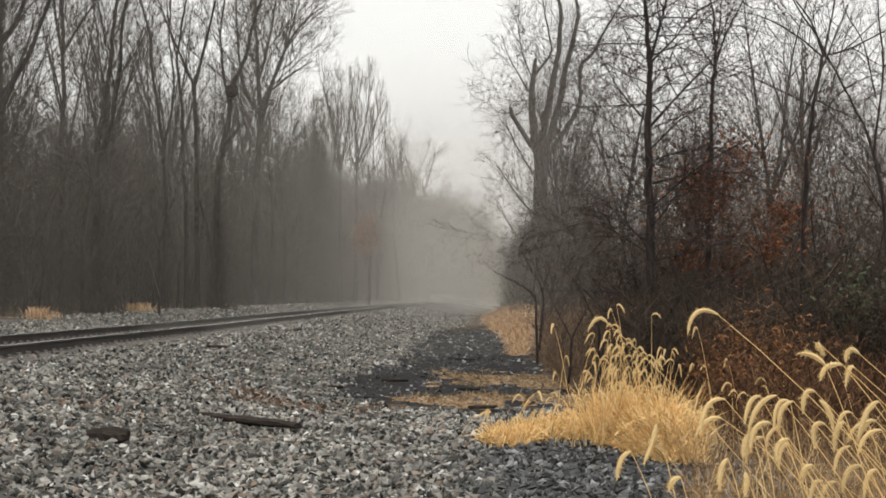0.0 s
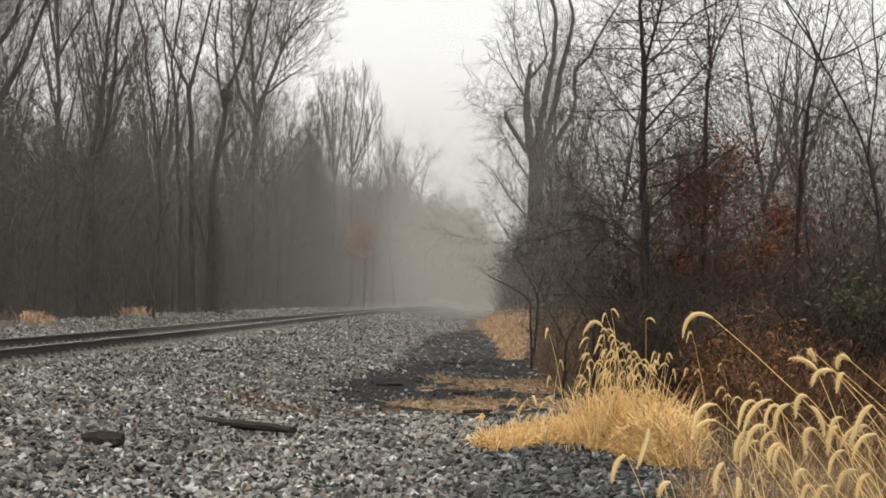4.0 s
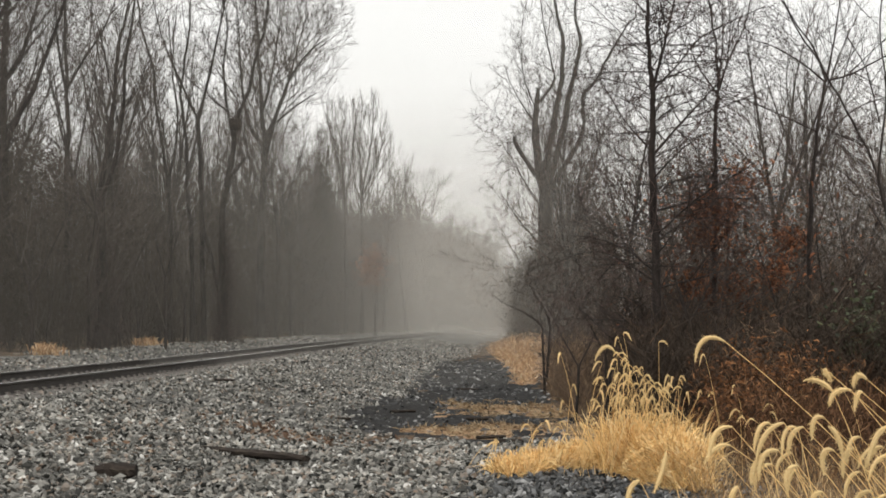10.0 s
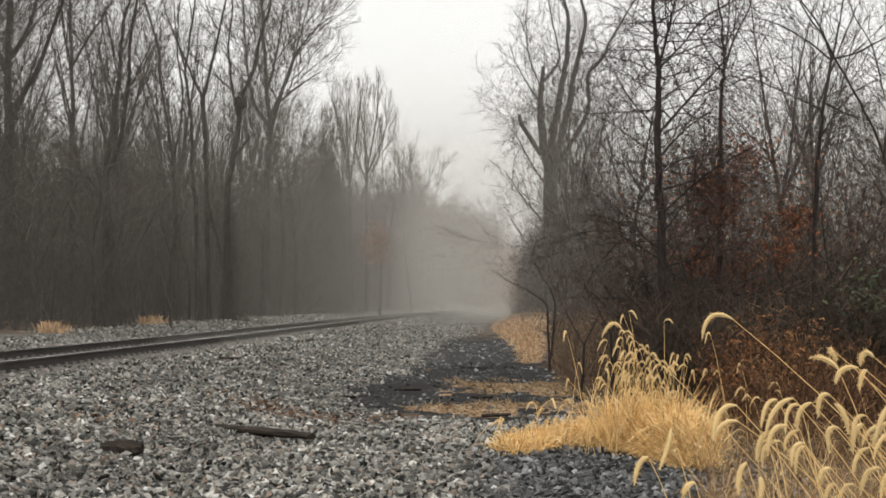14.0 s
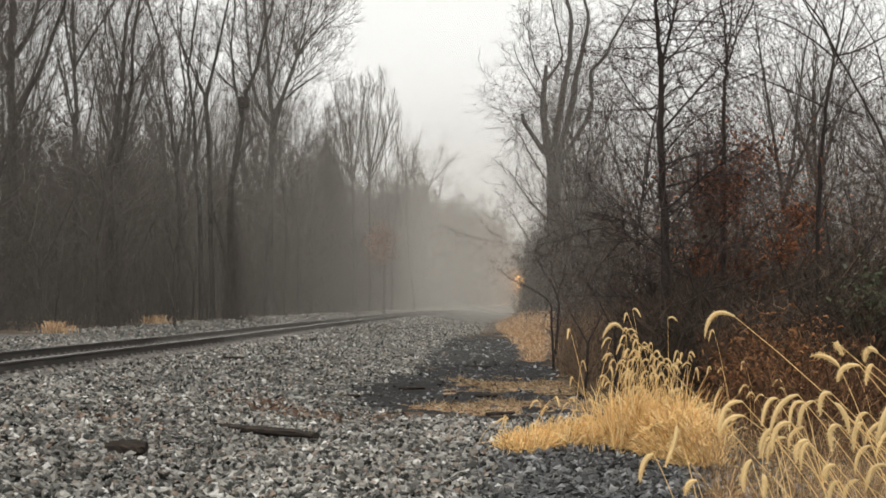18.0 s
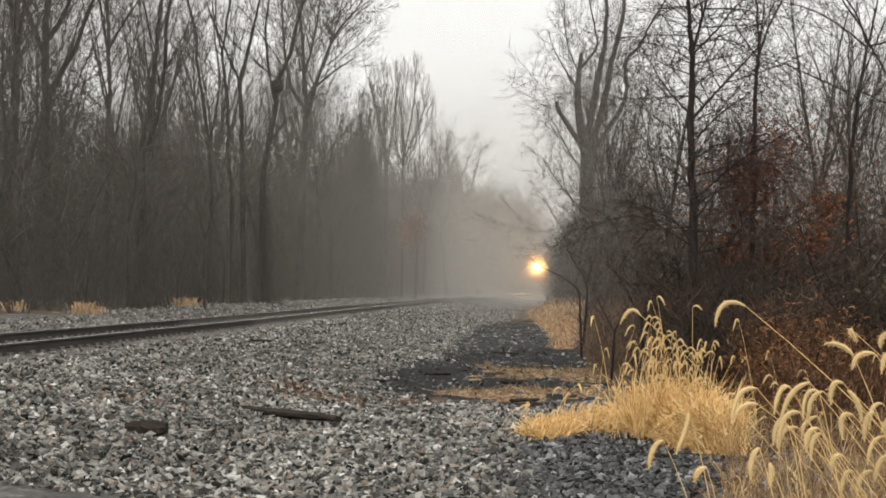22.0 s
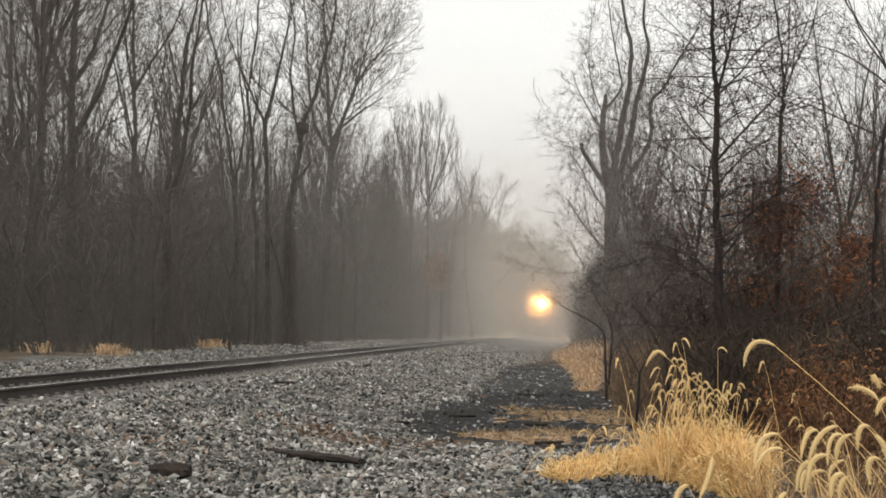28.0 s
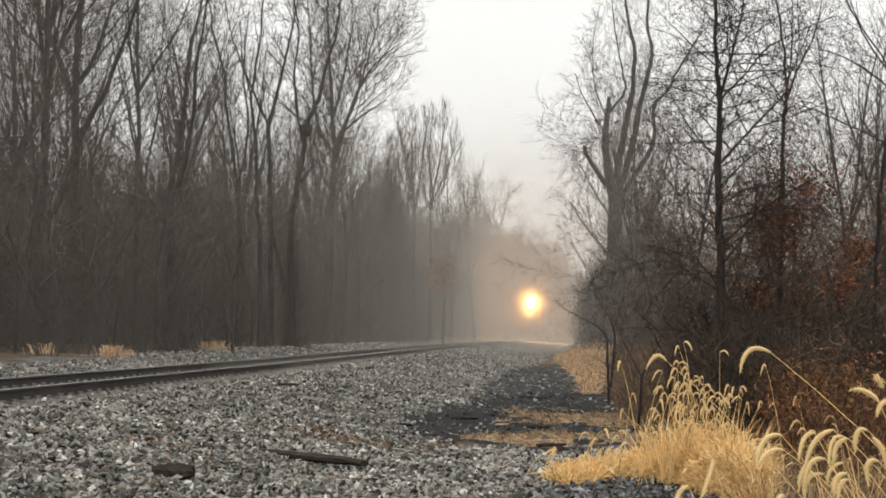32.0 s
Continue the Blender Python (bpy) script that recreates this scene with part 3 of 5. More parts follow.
box(bm, 0.34, 0.19, 0.02, Matrix(), 0.004)
for sx in (-0.11, 0.11):
    for sy in (-0.06, 0.06):
        rod(bm, 0.014, 0.05, Matrix.Translation((sx, sy, 0.02)), 6)
        box(bm, 0.04, 0.03, 0.014, Matrix.Translation((sx * 0.9, sy, 0.045)))
plate = bpy.data.meshes.new("tie_plate")
bm.to_mesh(plate)
bm.free()
plate.materials.append(M_RUST)
rng = random.Random(5)
for i in range(150):
    y = 20 + i * 0.53
    s = part_mesh("sleeper", sleeper, track)
    s.matrix_basis = Matrix.Translation(on_track(y, 0, -0.08)) @ pose(0, 0, 0, rng.uniform(-1, 1), rng.uniform(-0.5, 0.5), -math.degrees(math.atan(track_slope(y))) + rng.uniform(-1, 1))
    if i < 90:
        for sx in (-0.753, 0.753):
            part_mesh("tie_plate", plate, s, "", pose(sx, 0, 0.095))

# ---- woods beyond the track ----
BARE = "tall bare grey-brown tree in the misty woods"
left_trees = []
left_trees.append(bare_tree(-12.12, 53, 0.15, 12, "dark crooked tree forking low over the brush", dict(TALL, least=0.0036), M_DARKBARK, M_TWIG, [
           ([(0.0, -0.3), (-0.37, 3.5), (-0.07, 4.1), (0.37, 5.6), (1.35, 7.7), (2.05, 9.8)], 0.17, 0.035),
           ([(-0.31, 3.95), (-0.64, 6.2), (-0.49, 8.45), (-0.34, 10.1)], 0.072, 0.024),
           ([(0.0, 0.36), (-0.42, 1.25), (-0.87, 2.3), (-1.24, 3.5)], 0.06, 0.03)]))
left_trees.append(bare_tree(-12.53, 66, 0.15, 11, "straight bare tree with a fan of limbs high up", dict(TALL, least=0.0045), M_BARK, M_TWIG, [
           ([(0.0, -0.3), (-0.02, 3.78), (-0.04, 6.58), (-0.04, 9.01), (-0.13, 11.25), (-0.19, 13.3)], 0.114, 0.03),
           ([(-0.04, 8.73), (0.56, 9.66), (1.34, 10.78), (1.96, 12.37)], 0.054, 0.018),
           ([(-0.04, 8.35), (-0.37, 10.13), (-0.52, 12.37)], 0.048, 0.018)]))
left_trees.append(bare_tree(-10.29, 60, 0.15, 13, "bare tree with a dark trunk forking into two straight leaders", dict(TALL, least=0.0041), M_DARKBARK, M_TWIG, [
           ([(0.0, -0.3), (-0.07, 2.67), (-0.14, 4.7)], 0.192, 0.132),
           ([(-0.15, 4.57), (0.08, 6.4), (0.25, 8.1), (0.32, 9.28), (0.63, 10.64), (0.76, 12.17)], 0.09, 0.024),
           ([(-0.12, 4.57), (0.34, 5.72), (0.66, 7.25), (0.8, 8.77), (1.02, 9.79), (1.36, 11.66)], 0.09, 0.024),
           ([(-0.22, 4.19), (-0.46, 4.45), (-0.66, 4.67), (-0.85, 4.63)], 0.036, 0.018),
           ([(-0.46, 0.26), (-0.51, 2.67), (-0.34, 4.02), (-0.59, 5.89)], 0.054, 0.024)]))
left_trees.append(bare_tree(-11.12, 80, 0.15, 14, "slender bare grey tree in the misty woods", dict(SLIM, least=0.0054), M_BARK, M_TWIG, [
           ([(0.0, -0.3), (0.05, 4.4), (-0.09, 6.66), (-0.45, 9.15), (-0.72, 11.19), (-1.18, 13.0), (-1.45, 15.26)], 0.102, 0.03),
           ([(-0.05, 6.44), (0.27, 8.93), (0.0, 11.42), (0.14, 13.9)], 0.06, 0.018)]))
left_trees.append(bare_tree(-9.95, 78, 0.15, 15, "slender bare grey tree in the misty woods", dict(SLIM, least=0.0053), M_BARK, M_TWIG, [
           ([(0.0, -0.3), (-0.07, 4.31), (-0.2, 6.3), (-0.31, 8.72), (-0.49, 10.05), (-0.18, 11.81), (0.0, 15.12)], 0.102, 0.03),
           ([(-0.44, 9.94), (-0.88, 11.37), (-1.1, 13.14)], 0.042, 0.018)]))
left_trees.append(bare_tree(-9.96, 82, 0.15, 16, "bare tree opening into a wide fork", dict(SLIM, least=0.0056), M_BARK, M_TWIG, [
           ([(0.0, -0.3), (-0.05, 2.64), (-0.12, 4.95), (-0.16, 7.51), (-0.28, 9.36)], 0.12, 0.09),
           ([(-0.28, 9.31), (0.23, 11.1), (0.53, 12.38), (0.81, 13.53), (1.16, 15.62)], 0.072, 0.024),
           ([(-0.28, 9.31), (-0.86, 10.52), (-1.48, 11.91), (-2.02, 13.3), (-2.48, 15.62)], 0.06, 0.018)]))
left_trees.append(bare_tree(-9.12, 82, 0.15, 17, "bare tree with a squirrel nest in its crooked crown", dict(TALL, least=0.0056), M_BARK, M_TWIG, [
           ([(0.0, -0.3), (-0.05, 2.17), (-0.14, 4.49), (0.09, 6.81), (0.39, 8.2), (0.51, 9.24), (0.97, 10.52), (1.25, 11.68), (1.67, 13.3), (1.95, 15.39)], 0.18, 0.036),
           ([(0.14, 6.81), (0.46, 7.23), (0.79, 7.69), (0.97, 7.78)], 0.06, 0.036),
           ([(0.39, 8.2), (0.09, 9.82), (-0.07, 11.45), (0.09, 13.07), (-0.23, 15.16)], 0.072, 0.024),
           ([(-0.16, 1.82), (-0.56, 3.56), (-0.97, 5.14)], 0.072, 0.054)]))
left_trees.append(bare_tree(-9.59, 103, 0.15, 18, "bare tree with a broad rounded crown", dict(BROAD, least=0.007), M_BARK, M_TWIG, [
           ([(0.0, -0.3), (0.0, 5.42), (0.09, 8.04), (0.17, 10.38), (0.0, 12.71), (-0.17, 15.33), (-0.35, 18.82)], 0.252, 0.036),
           ([(0.15, 9.44), (0.82, 11.54), (1.69, 13.58), (2.62, 14.74), (3.44, 15.39)], 0.12, 0.018),
           ([(0.12, 10.08), (-0.64, 11.25), (-1.08, 13.29), (-1.28, 15.91), (-1.51, 18.24)], 0.108, 0.024),
           ([(0.17, 10.43), (1.11, 12.71), (1.69, 15.04), (2.27, 17.37)], 0.108, 0.018),
           ([(0.06, 11.83), (0.52, 13.87), (0.82, 16.2), (1.25, 18.53)], 0.084, 0.018),
           ([(0.7, 11.25), (1.84, 12.12), (2.91, 12.76)], 0.06, 0.018),
           ([(0.09, 8.04), (-0.5, 9.06), (-0.87, 10.38), (-0.99, 11.54)], 0.06, 0.024)]))
left_trees.append(bare_tree(-7.61, 150, 0.15, 19, "slender bare poplar with a fan of upright limbs", dict(FAN, least=0.0102), M_BARK, M_TWIG, [
           ([(0.0, -0.3), (0.0, 7.51), (-0.08, 10.48), (-0.64, 13.45), (-1.19, 15.36), (-1.48, 16.63)], 0.132, 0.018),
           ([(-0.08, 10.39), (-0.34, 13.87), (-0.42, 16.42)], 0.078, 0.018),
           ([(-0.04, 9.84), (0.42, 13.45), (0.68, 16.59)], 0.078, 0.018),
           ([(-0.04, 9.63), (-0.93, 12.18), (-1.95, 14.3)], 0.06, 0.018)]))
left_trees.append(bare_tree(-6.59, 154, 0.15, 20, "slender bare poplar with a fan of upright limbs", dict(FAN, least=0.0105), M_BARK, M_TWIG, [
           ([(0.0, -0.3), (0.0, 6.82), (0.0, 10.74), (-0.17, 14.22), (0.09, 17.18)], 0.144, 0.018),
           ([(0.0, 10.74), (0.65, 14.22), (0.96, 16.92)], 0.078, 0.018),
           ([(0.0, 10.65), (1.22, 13.35), (1.83, 15.53)], 0.072, 0.018),
           ([(0.0, 10.08), (0.87, 11.83), (1.92, 13.44)], 0.06, 0.018),
           ([(0.0, 10.3), (-0.78, 12.48), (-1.13, 15.09)], 0.06, 0.018)]))
vine_tree = wild_tree(*plot(-66, 134), 0.15, 17, 14, 0.16, dict(FAR, bare=0.5), M_BARK, M_TWIG, "old trunk wrapped in a dark cone of dead vines", 2, 0.1)
wild_tree(*plot(-13, 245), 0.15, 21, 20, 0.22, dict(FAR, least=0.012), M_BARK, M_TWIG, "pale bare tree fading into the mist", 3, 0.3)
nest = part("nest", box(bmesh.new(), 0.5, 0.45, 0.5, Matrix(), 0.16), M_OLDWOOD, left_trees[6], "round nest of dark leaves", pose(0.44, 0, 9.1))
vrng = np.random.default_rng(3)


def coat(wide, tall, drift=0.0):
    """Where dead vines and twigs hang round a trunk: widest low down, ragged and rounded at the top."""
    def place(r, n):
        a = r.uniform(0, 2 * math.pi, n)
        h = tall * (0.75 + 0.25 * np.sin(2 * a + 1) * np.sin(5 * a)) * r.uniform(0, 1, n) ** 1.25
        q = wide * (1 - 0.75 * (h / tall) ** 1.3) * (0.7 + 0.3 * np.sin(3 * a + h)) * np.sqrt(r.uniform(0, 1, n)) * (0.75 + 0.5 * r.uniform(0, 1, n))
        return np.stack([q * np.cos(a) + drift * h, q * np.sin(a), h], 1)
    return place


part_mesh("vines", slivers(vrng, "vines", 17000, coat(2.4, 14.5, 0.03), (0.4, 1.2), (0.012, 0.028), M_BRUSH, 0.6), vine_tree, "hanging dead vines")
for k, wide, tall, n in ((2, 0.9, 3.8, 5500), (6, 0.95, 5.5, 7000), (7, 0.7, 5.5, 4500), (0, 0.5, 2.2, 1500)):
    part_mesh("vines", slivers(vrng, "vines", n, coat(wide, tall), (0.1, 0.4), (0.006, 0.018), M_DARKTWIG, 0.3), left_trees[k], "dark dead vines on the trunk")
for k, (b, y, h) in enumerate(((-86, 112, 12.5), (-78, 118, 11.5), (-72, 126, 12), (-60, 140, 12), (-36, 150, 11), (-246, 60, 12), (-196, 71, 13), (-171, 76, 15))):
    far_off = y > 100
    wild_tree(*plot(b, y), 0.15, 80 + k, h, 0.13 if far_off else 0.11, dict(FAR, least=0.007) if far_off else dict(TALL, bare=0.3), M_BARK, M_TWIG, BARE, 3, 0.22)
slight = [wild_tree(*plot(b, y), 0.15, 95 + k, h, 0.055, dict(SLIM, gap=(0.5, 0.35, 0.26), reach=(1.6, 0.8, 0.5), bare=0.25, least=0.0034), M_DARKBARK, M_TWIG,
                    "slim dark sapling at the edge of the far woods", 2, 0.35) for k, (b, y, h) in enumerate(((-206, 54, 5.2), (-141, 64, 6.0)))]
rng = random.Random(97)
for k in range(13):
    y = 53 + 2.6 * k + rng.uniform(-1, 1)
    x = float(track_x(y)) - rng.uniform(4.9, 5.9) - max(0, 60 - y) * 0.2
    c = copy_thing(slight[k % 2], pose(x, y, float(ground_z(x, y)) - 0.05, rng.uniform(-7, 7), rng.uniform(-16, 16), rng.uniform(0, 360)))
    grown = rng.uniform(0.6, 1.2)
    c.scale = (grown, grown, grown)
    tagged(c, "", "", "saplings along the far woods")
rng = random.Random(21)
kinds = [left_trees[1], left_trees[2], left_trees[3], left_trees[7]]
far_kinds = [wild_tree(*plot(-20, 195), 0.15, 70, 16, 0.2, FAR, M_BARK, M_TWIG, BARE, 3, 0.3), wild_tree(*plot(-32, 172), 0.15, 71, 15, 0.18, dict(FAR, angle=FAN["angle"]), M_BARK, M_TWIG, BARE, 4, 0.2),
             wild_tree(*plot(2, 300), 0.15, 72, 18, 0.22, FAR, M_BARK, M_TWIG, BARE, 4, 0.35)]
for i in range(104):
    y = 90 + 330 * (i / 104) ** 1.25 + rng.uniform(-4, 4)
    x = float(track_x(y)) - rng.uniform(6.0, 12 + 26 * (1 - i / 104))
    src = kinds[rng.randrange(4)] if y < 84 else far_kinds[rng.randrange(3)]
    s = rng.uniform(0.78, 1.05) if x / y < -0.09 else rng.uniform(0.6, 0.9) if 95 < y < 230 else rng.uniform(0.7, 1.0)
    c = copy_thing(src, pose(x, y, float(ground_z(x, y)) - 0.05, rng.uniform(-3, 3), rng.uniform(-3, 3), rng.uniform(0, 360)))
    c.scale = (s, s, s)
    tagged(c, "bare grey tree among the misty woods", "tree", "trees of the far woods")


for b, y in ((-262, 62), (-250, 70), (-240, 66), (-272, 68), (-256, 80), (-222, 72)):
    x, y = plot(b, y)
    s = rng.uniform(0.7, 0.95)
    c = copy_thing(kinds[rng.randrange(4)], pose(x, y, float(ground_z(x, y)) - 0.05, 0, rng.uniform(-3, 3), rng.uniform(0, 360)))
    c.scale = (s, s, s)
    tagged(c, "bare grey tree among the misty woods", "tree", "trees of the far woods")


def shrub(seed, height, stems, mat, label):
    rng = random.Random(seed)
    ob = thing("shrub", 0, 0, 0, label, "shrub")
    for i in range(stems):
        twigs = Tubes()
        a = rng.uniform(0, 2 * math.pi)
        out = rng.uniform(0.1, 0.6)
        pts, radii, _ = limb(rng, Vector((math.cos(a) * 0.2, math.sin(a) * 0.2, -0.1)), Vector((math.cos(a) * out, math.sin(a) * out, 1)),
                             height * rng.uniform(0.6, 1), 0.02, 0.12, 0.05, 6)
        bough(rng, twigs, twigs, pts, radii, 0, SHRUB)
        part_mesh("stem", twigs.mesh("stem", mat, False), ob)
    return ob


shrubs = [shrub(31 + i, (3.0, 4.5, 6.0)[i], 7, M_BRUSH, "leafless grey-brown shrub at the edge of the woods") for i in range(3)]
red_shrubs = [shrub(41 + i, (2.2, 3.2, 4.2)[i], 7, M_BRUSHRED, "leafless red-brown shrub in the thicket") for i in range(3)]
for i in range(110):
    y = 47 + 300 * (i / 110) ** 1.35 + rng.uniform(-3, 3)
    x = float(track_x(y)) - rng.uniform(4.1, 11)
    ob = shrubs[i % 3]
    m = pose(x, y, float(ground_z(x, y)), 0, 0, rng.uniform(0, 360))
    if i < 3:
        ob.matrix_basis = m
        continue
    c = copy_thing(ob, m)
    s = rng.uniform(0.6, 1.15)
    c.scale = (s, s, s)
    tagged(c, "", "", "shrubs along the far woods")


def left_brush(r, n):
    y = 46 + 100 * r.uniform(0, 1, n) ** 1.25
    inside = np.clip(0.25 * y + track_x(y) - 1.3, 4, 22) * r.uniform(0, 1, n) ** 1.2
    x = track_x(y) - np.interp(y, (46, 62), (7.6, 5.5)) - inside - 1.6 * patchy(x=y * 0, y=y, size=2.5, seed=8)
    tall = (np.interp(y, (50, 80), (3.6, 2.2)) + 0.066 * y) * (0.62 + 0.6 * patchy(x, y, 3.0, 5)) * np.minimum(1, 0.4 + 0.35 * inside)
    return np.stack([x, y, ground_z(x, y) + tall * r.uniform(0, 1, n) ** 1.1], 1)


def misty_brush(r, n):
    y = 120 + 310 * r.uniform(0, 1, n) ** 1.15
    inside = 20 * r.uniform(0, 1, n) ** 1.4
    x = track_x(y) - 4.8 - inside
    tall = np.interp(y, (120, 200, 300, 430), (9.5, 14.5, 17.0, 20.0)) * (0.55 + 0.6 * patchy(x, y, 5.0, 15)) * np.minimum(1, 0.5 + 0.25 * inside)
    return np.stack([x, y, ground_z(x, y) + tall * r.uniform(0, 1, n)], 1)


nrng = np.random.default_rng(7)
brush = new("woodland_brush", slivers(nrng, "woodland_brush", 125000, left_brush, (0.2, 0.75), (0.007, 0.02), M_BRUSH, 0.12))
tagged(brush, "dense grey-brown brush and saplings in the far woods", "brush", "", "stuff")
brush = new("misty_brush", slivers(nrng, "misty_brush", 120000, misty_brush, (0.25, 0.8), (0.014, 0.03), M_BRUSH, 0.12))
tagged(brush, "pale wall of brush and young trees fading into mist", "brush", "", "stuff")


def far_russet(r, n):
    return np.array([-5.3, 140, 5.0]) + r.normal(0, 1, (n, 3)) * np.array([0.5, 1.2, 0.7])


leaves = new("russet_leaves", flakes(nrng, "russet_leaves", 1700, far_russet, (0.1, 0.2), (0.05, 0.1), M_REDLEAF, -0.3, 0.3))
tagged(leaves, "patch of withered russet leaves in the misty woods", "leaves", "", "stuff")

# ---- woods on the near side ----


bare_tree(5.80, 116, -0.3, 51, "old grey tree with a snapped leader and a stub limb", dict(SNAG, least=0.0066), M_BARK, M_TWIG, [
           ([(0.0, -0.3), (-0.07, 4.81), (-0.07, 8.75), (-0.2, 10.22)], 0.528, 0.4),
           ([(-0.33, 9.73), (-0.59, 12.03), (-0.59, 13.34), (-0.46, 14.49), (-0.39, 15.18)], 0.288, 0.096),
           ([(-0.59, 9.9), (-1.18, 10.78), (-1.77, 11.7), (-1.87, 12.16)], 0.16, 0.12),
           ([(-0.07, 10.06), (0.26, 12.03), (0.59, 14.0), (0.85, 15.57), (0.89, 17.57), (0.46, 19.41), (0.13, 22.2)], 0.24, 0.056),
           ([(0.13, 9.57), (1.05, 12.85), (1.44, 14.98), (2.07, 17.57), (1.77, 19.57), (2.03, 22.2)], 0.216, 0.048),
           ([(0.26, 9.24), (2.23, 12.52), (2.23, 14.65), (3.15, 15.8), (3.67, 16.92), (4.4, 18.1), (5.31, 19.57)], 0.144, 0.04)] + [
           ([(-0.46, 14.16), (0.07, 14.78), (0.49, 15.57), (0.23, 16.95), (-0.16, 18.92), (-0.43, 21.54)], 0.088, 0.024),
           ([(-0.33, 8.09), (-1.25, 9.57), (-1.97, 10.98), (-2.56, 11.7)], 0.056, 0.016),
           ([(-0.59, 12.85), (-1.31, 14.0), (-2.07, 15.47), (-2.39, 16.62)], 0.056, 0.016),
           ([(-0.52, 13.67), (-1.25, 15.64), (-1.41, 17.6), (-1.25, 19.57)], 0.048, 0.016),
           ([(-0.26, 5.79), (-1.41, 7.11), (-2.3, 8.42), (-2.72, 9.07)], 0.056, 0.016),
           ([(-0.2, 3.17), (-1.18, 4.42), (-2.07, 5.79), (-2.56, 6.61)], 0.056, 0.016)])
main_tree = bare_tree(2.89, 27.9, -0.35, 52, "slim dark tree with level drooping side branches", dict(SPRAY, gap=(0.095, 0.1, 0.085), reach=(1.9, 0.75, 0.3), angle=((55, 88), (35, 70), (30, 70)), slim=0.0085, least=0.0021), M_DARKBARK, M_DARKTWIG, [
           ([(0.0, -0.3), (0.02, 2.19), (0.0, 3.38), (-0.01, 4.17), (0.0, 4.68), (-0.05, 5.27), (-0.06, 6.22)], 0.074, 0.021),
           ([(0.0, 4.62), (0.13, 5.11), (0.28, 5.74), (0.36, 6.3)], 0.025, 0.01),
           ([(0.0, 4.6), (0.36, 4.98), (0.7, 5.36), (1.53, 5.74)], 0.016, 0.007),
           ([(0.02, 3.73), (0.41, 4.17), (0.78, 4.56), (0.95, 4.76)], 0.021, 0.008),
           ([(0.0, 1.96), (-0.3, 2.15), (-0.65, 2.34), (-1.01, 2.34), (-1.37, 2.21), (-1.72, 2.13), (-1.81, 1.88)], 0.016, 0.006),
           ([(0.0, 2.1), (-0.38, 2.39), (-0.77, 2.55), (-1.13, 2.6)], 0.016, 0.006)] + [
           ([(0.0, 3.38), (-0.38, 3.68), (-0.77, 3.95), (-1.25, 4.11), (-1.64, 4.13), (-2.11, 4.06)], 0.011, 0.003),
           ([(-0.01, 3.77), (-0.34, 4.17), (-0.58, 4.6), (-0.76, 4.92)], 0.015, 0.005),
           ([(0.0, 2.43), (0.33, 2.71), (0.73, 2.83), (1.2, 2.75)], 0.015, 0.005),
           ([(0.01, 3.14), (0.41, 3.38), (0.8, 3.42), (1.12, 3.3)], 0.013, 0.005)])
second = bare_tree(3.99, 30, -0.35, 53, "slim dark tree with russet leaves still hanging", dict(RISING, least=0.0017), M_DARKBARK, M_DARKTWIG, [
           ([(0.0, -0.3), (0.02, 2.68), (0.05, 3.7), (0.08, 4.63), (0.11, 4.97), (0.07, 5.57), (-0.06, 6.58)], 0.047, 0.013),
           ([(0.11, 4.85), (0.32, 5.4), (0.58, 5.91), (0.75, 6.58)], 0.019, 0.007),
           ([(0.09, 4.76), (0.2, 5.57), (0.25, 6.58)], 0.017, 0.007),
           ([(0.1, 4.8), (-0.19, 5.23), (-0.34, 5.65)], 0.015, 0.005)])
third = bare_tree(5.29, 29.5, -0.35, 54, "slim dark tree with long limbs spreading over the thicket", dict(RISING, least=0.0017), M_DARKBARK, M_DARKTWIG, [
           ([(0.0, -0.3), (0.06, 2.24), (0.13, 3.58), (0.23, 4.33), (0.34, 4.95)], 0.041, 0.022),
           ([(0.34, 4.94), (0.13, 5.41), (-0.21, 5.83), (-0.46, 6.33)], 0.019, 0.007),
           ([(0.34, 4.91), (0.0, 5.2), (-0.46, 5.48), (-0.96, 5.62)], 0.017, 0.006),
           ([(0.19, 4.19), (-0.38, 4.45), (-0.88, 4.66), (-1.21, 4.76)], 0.017, 0.005),
           ([(0.34, 4.95), (0.44, 5.5), (0.56, 6.5)], 0.019, 0.007),
           ([(0.34, 4.94), (0.71, 5.04), (1.19, 5.29), (1.79, 5.58)], 0.019, 0.007),
           ([(0.23, 4.29), (0.63, 4.08), (1.13, 3.87), (1.79, 3.74)], 0.015, 0.006),
           ([(0.16, 3.79), (0.54, 4.33), (0.88, 4.58), (1.46, 4.75)], 0.015, 0.006)])
fourth = bare_tree(6.06, 26.5, -0.35, 55, "dark many-limbed tree leaning out of the thicket", dict(RISING, least=0.0015), M_DARKBARK, M_DARKTWIG, [
           ([(0.0, -0.3), (-0.15, 2.15), (-0.33, 3.28), (-0.64, 4.01), (-1.0, 4.66), (-1.35, 5.22), (-1.65, 5.82)], 0.028, 0.008),
           ([(-0.33, 3.24), (-0.28, 4.4), (-0.41, 5.22), (-0.36, 5.97)], 0.017, 0.006),
           ([(-0.52, 3.76), (-0.94, 3.86), (-1.35, 3.65), (-1.72, 3.56)], 0.01, 0.003),
           ([(-0.21, 2.53), (-0.67, 3.2), (-1.12, 3.46), (-1.5, 3.39)], 0.011, 0.004),
           ([(0.0, 3.05), (0.3, 4.03), (0.6, 5.07)], 0.017, 0.006),
           ([(-0.3, 4.03), (-0.52, 4.7), (-0.82, 5.15), (-0.97, 5.75)], 0.011, 0.004)])
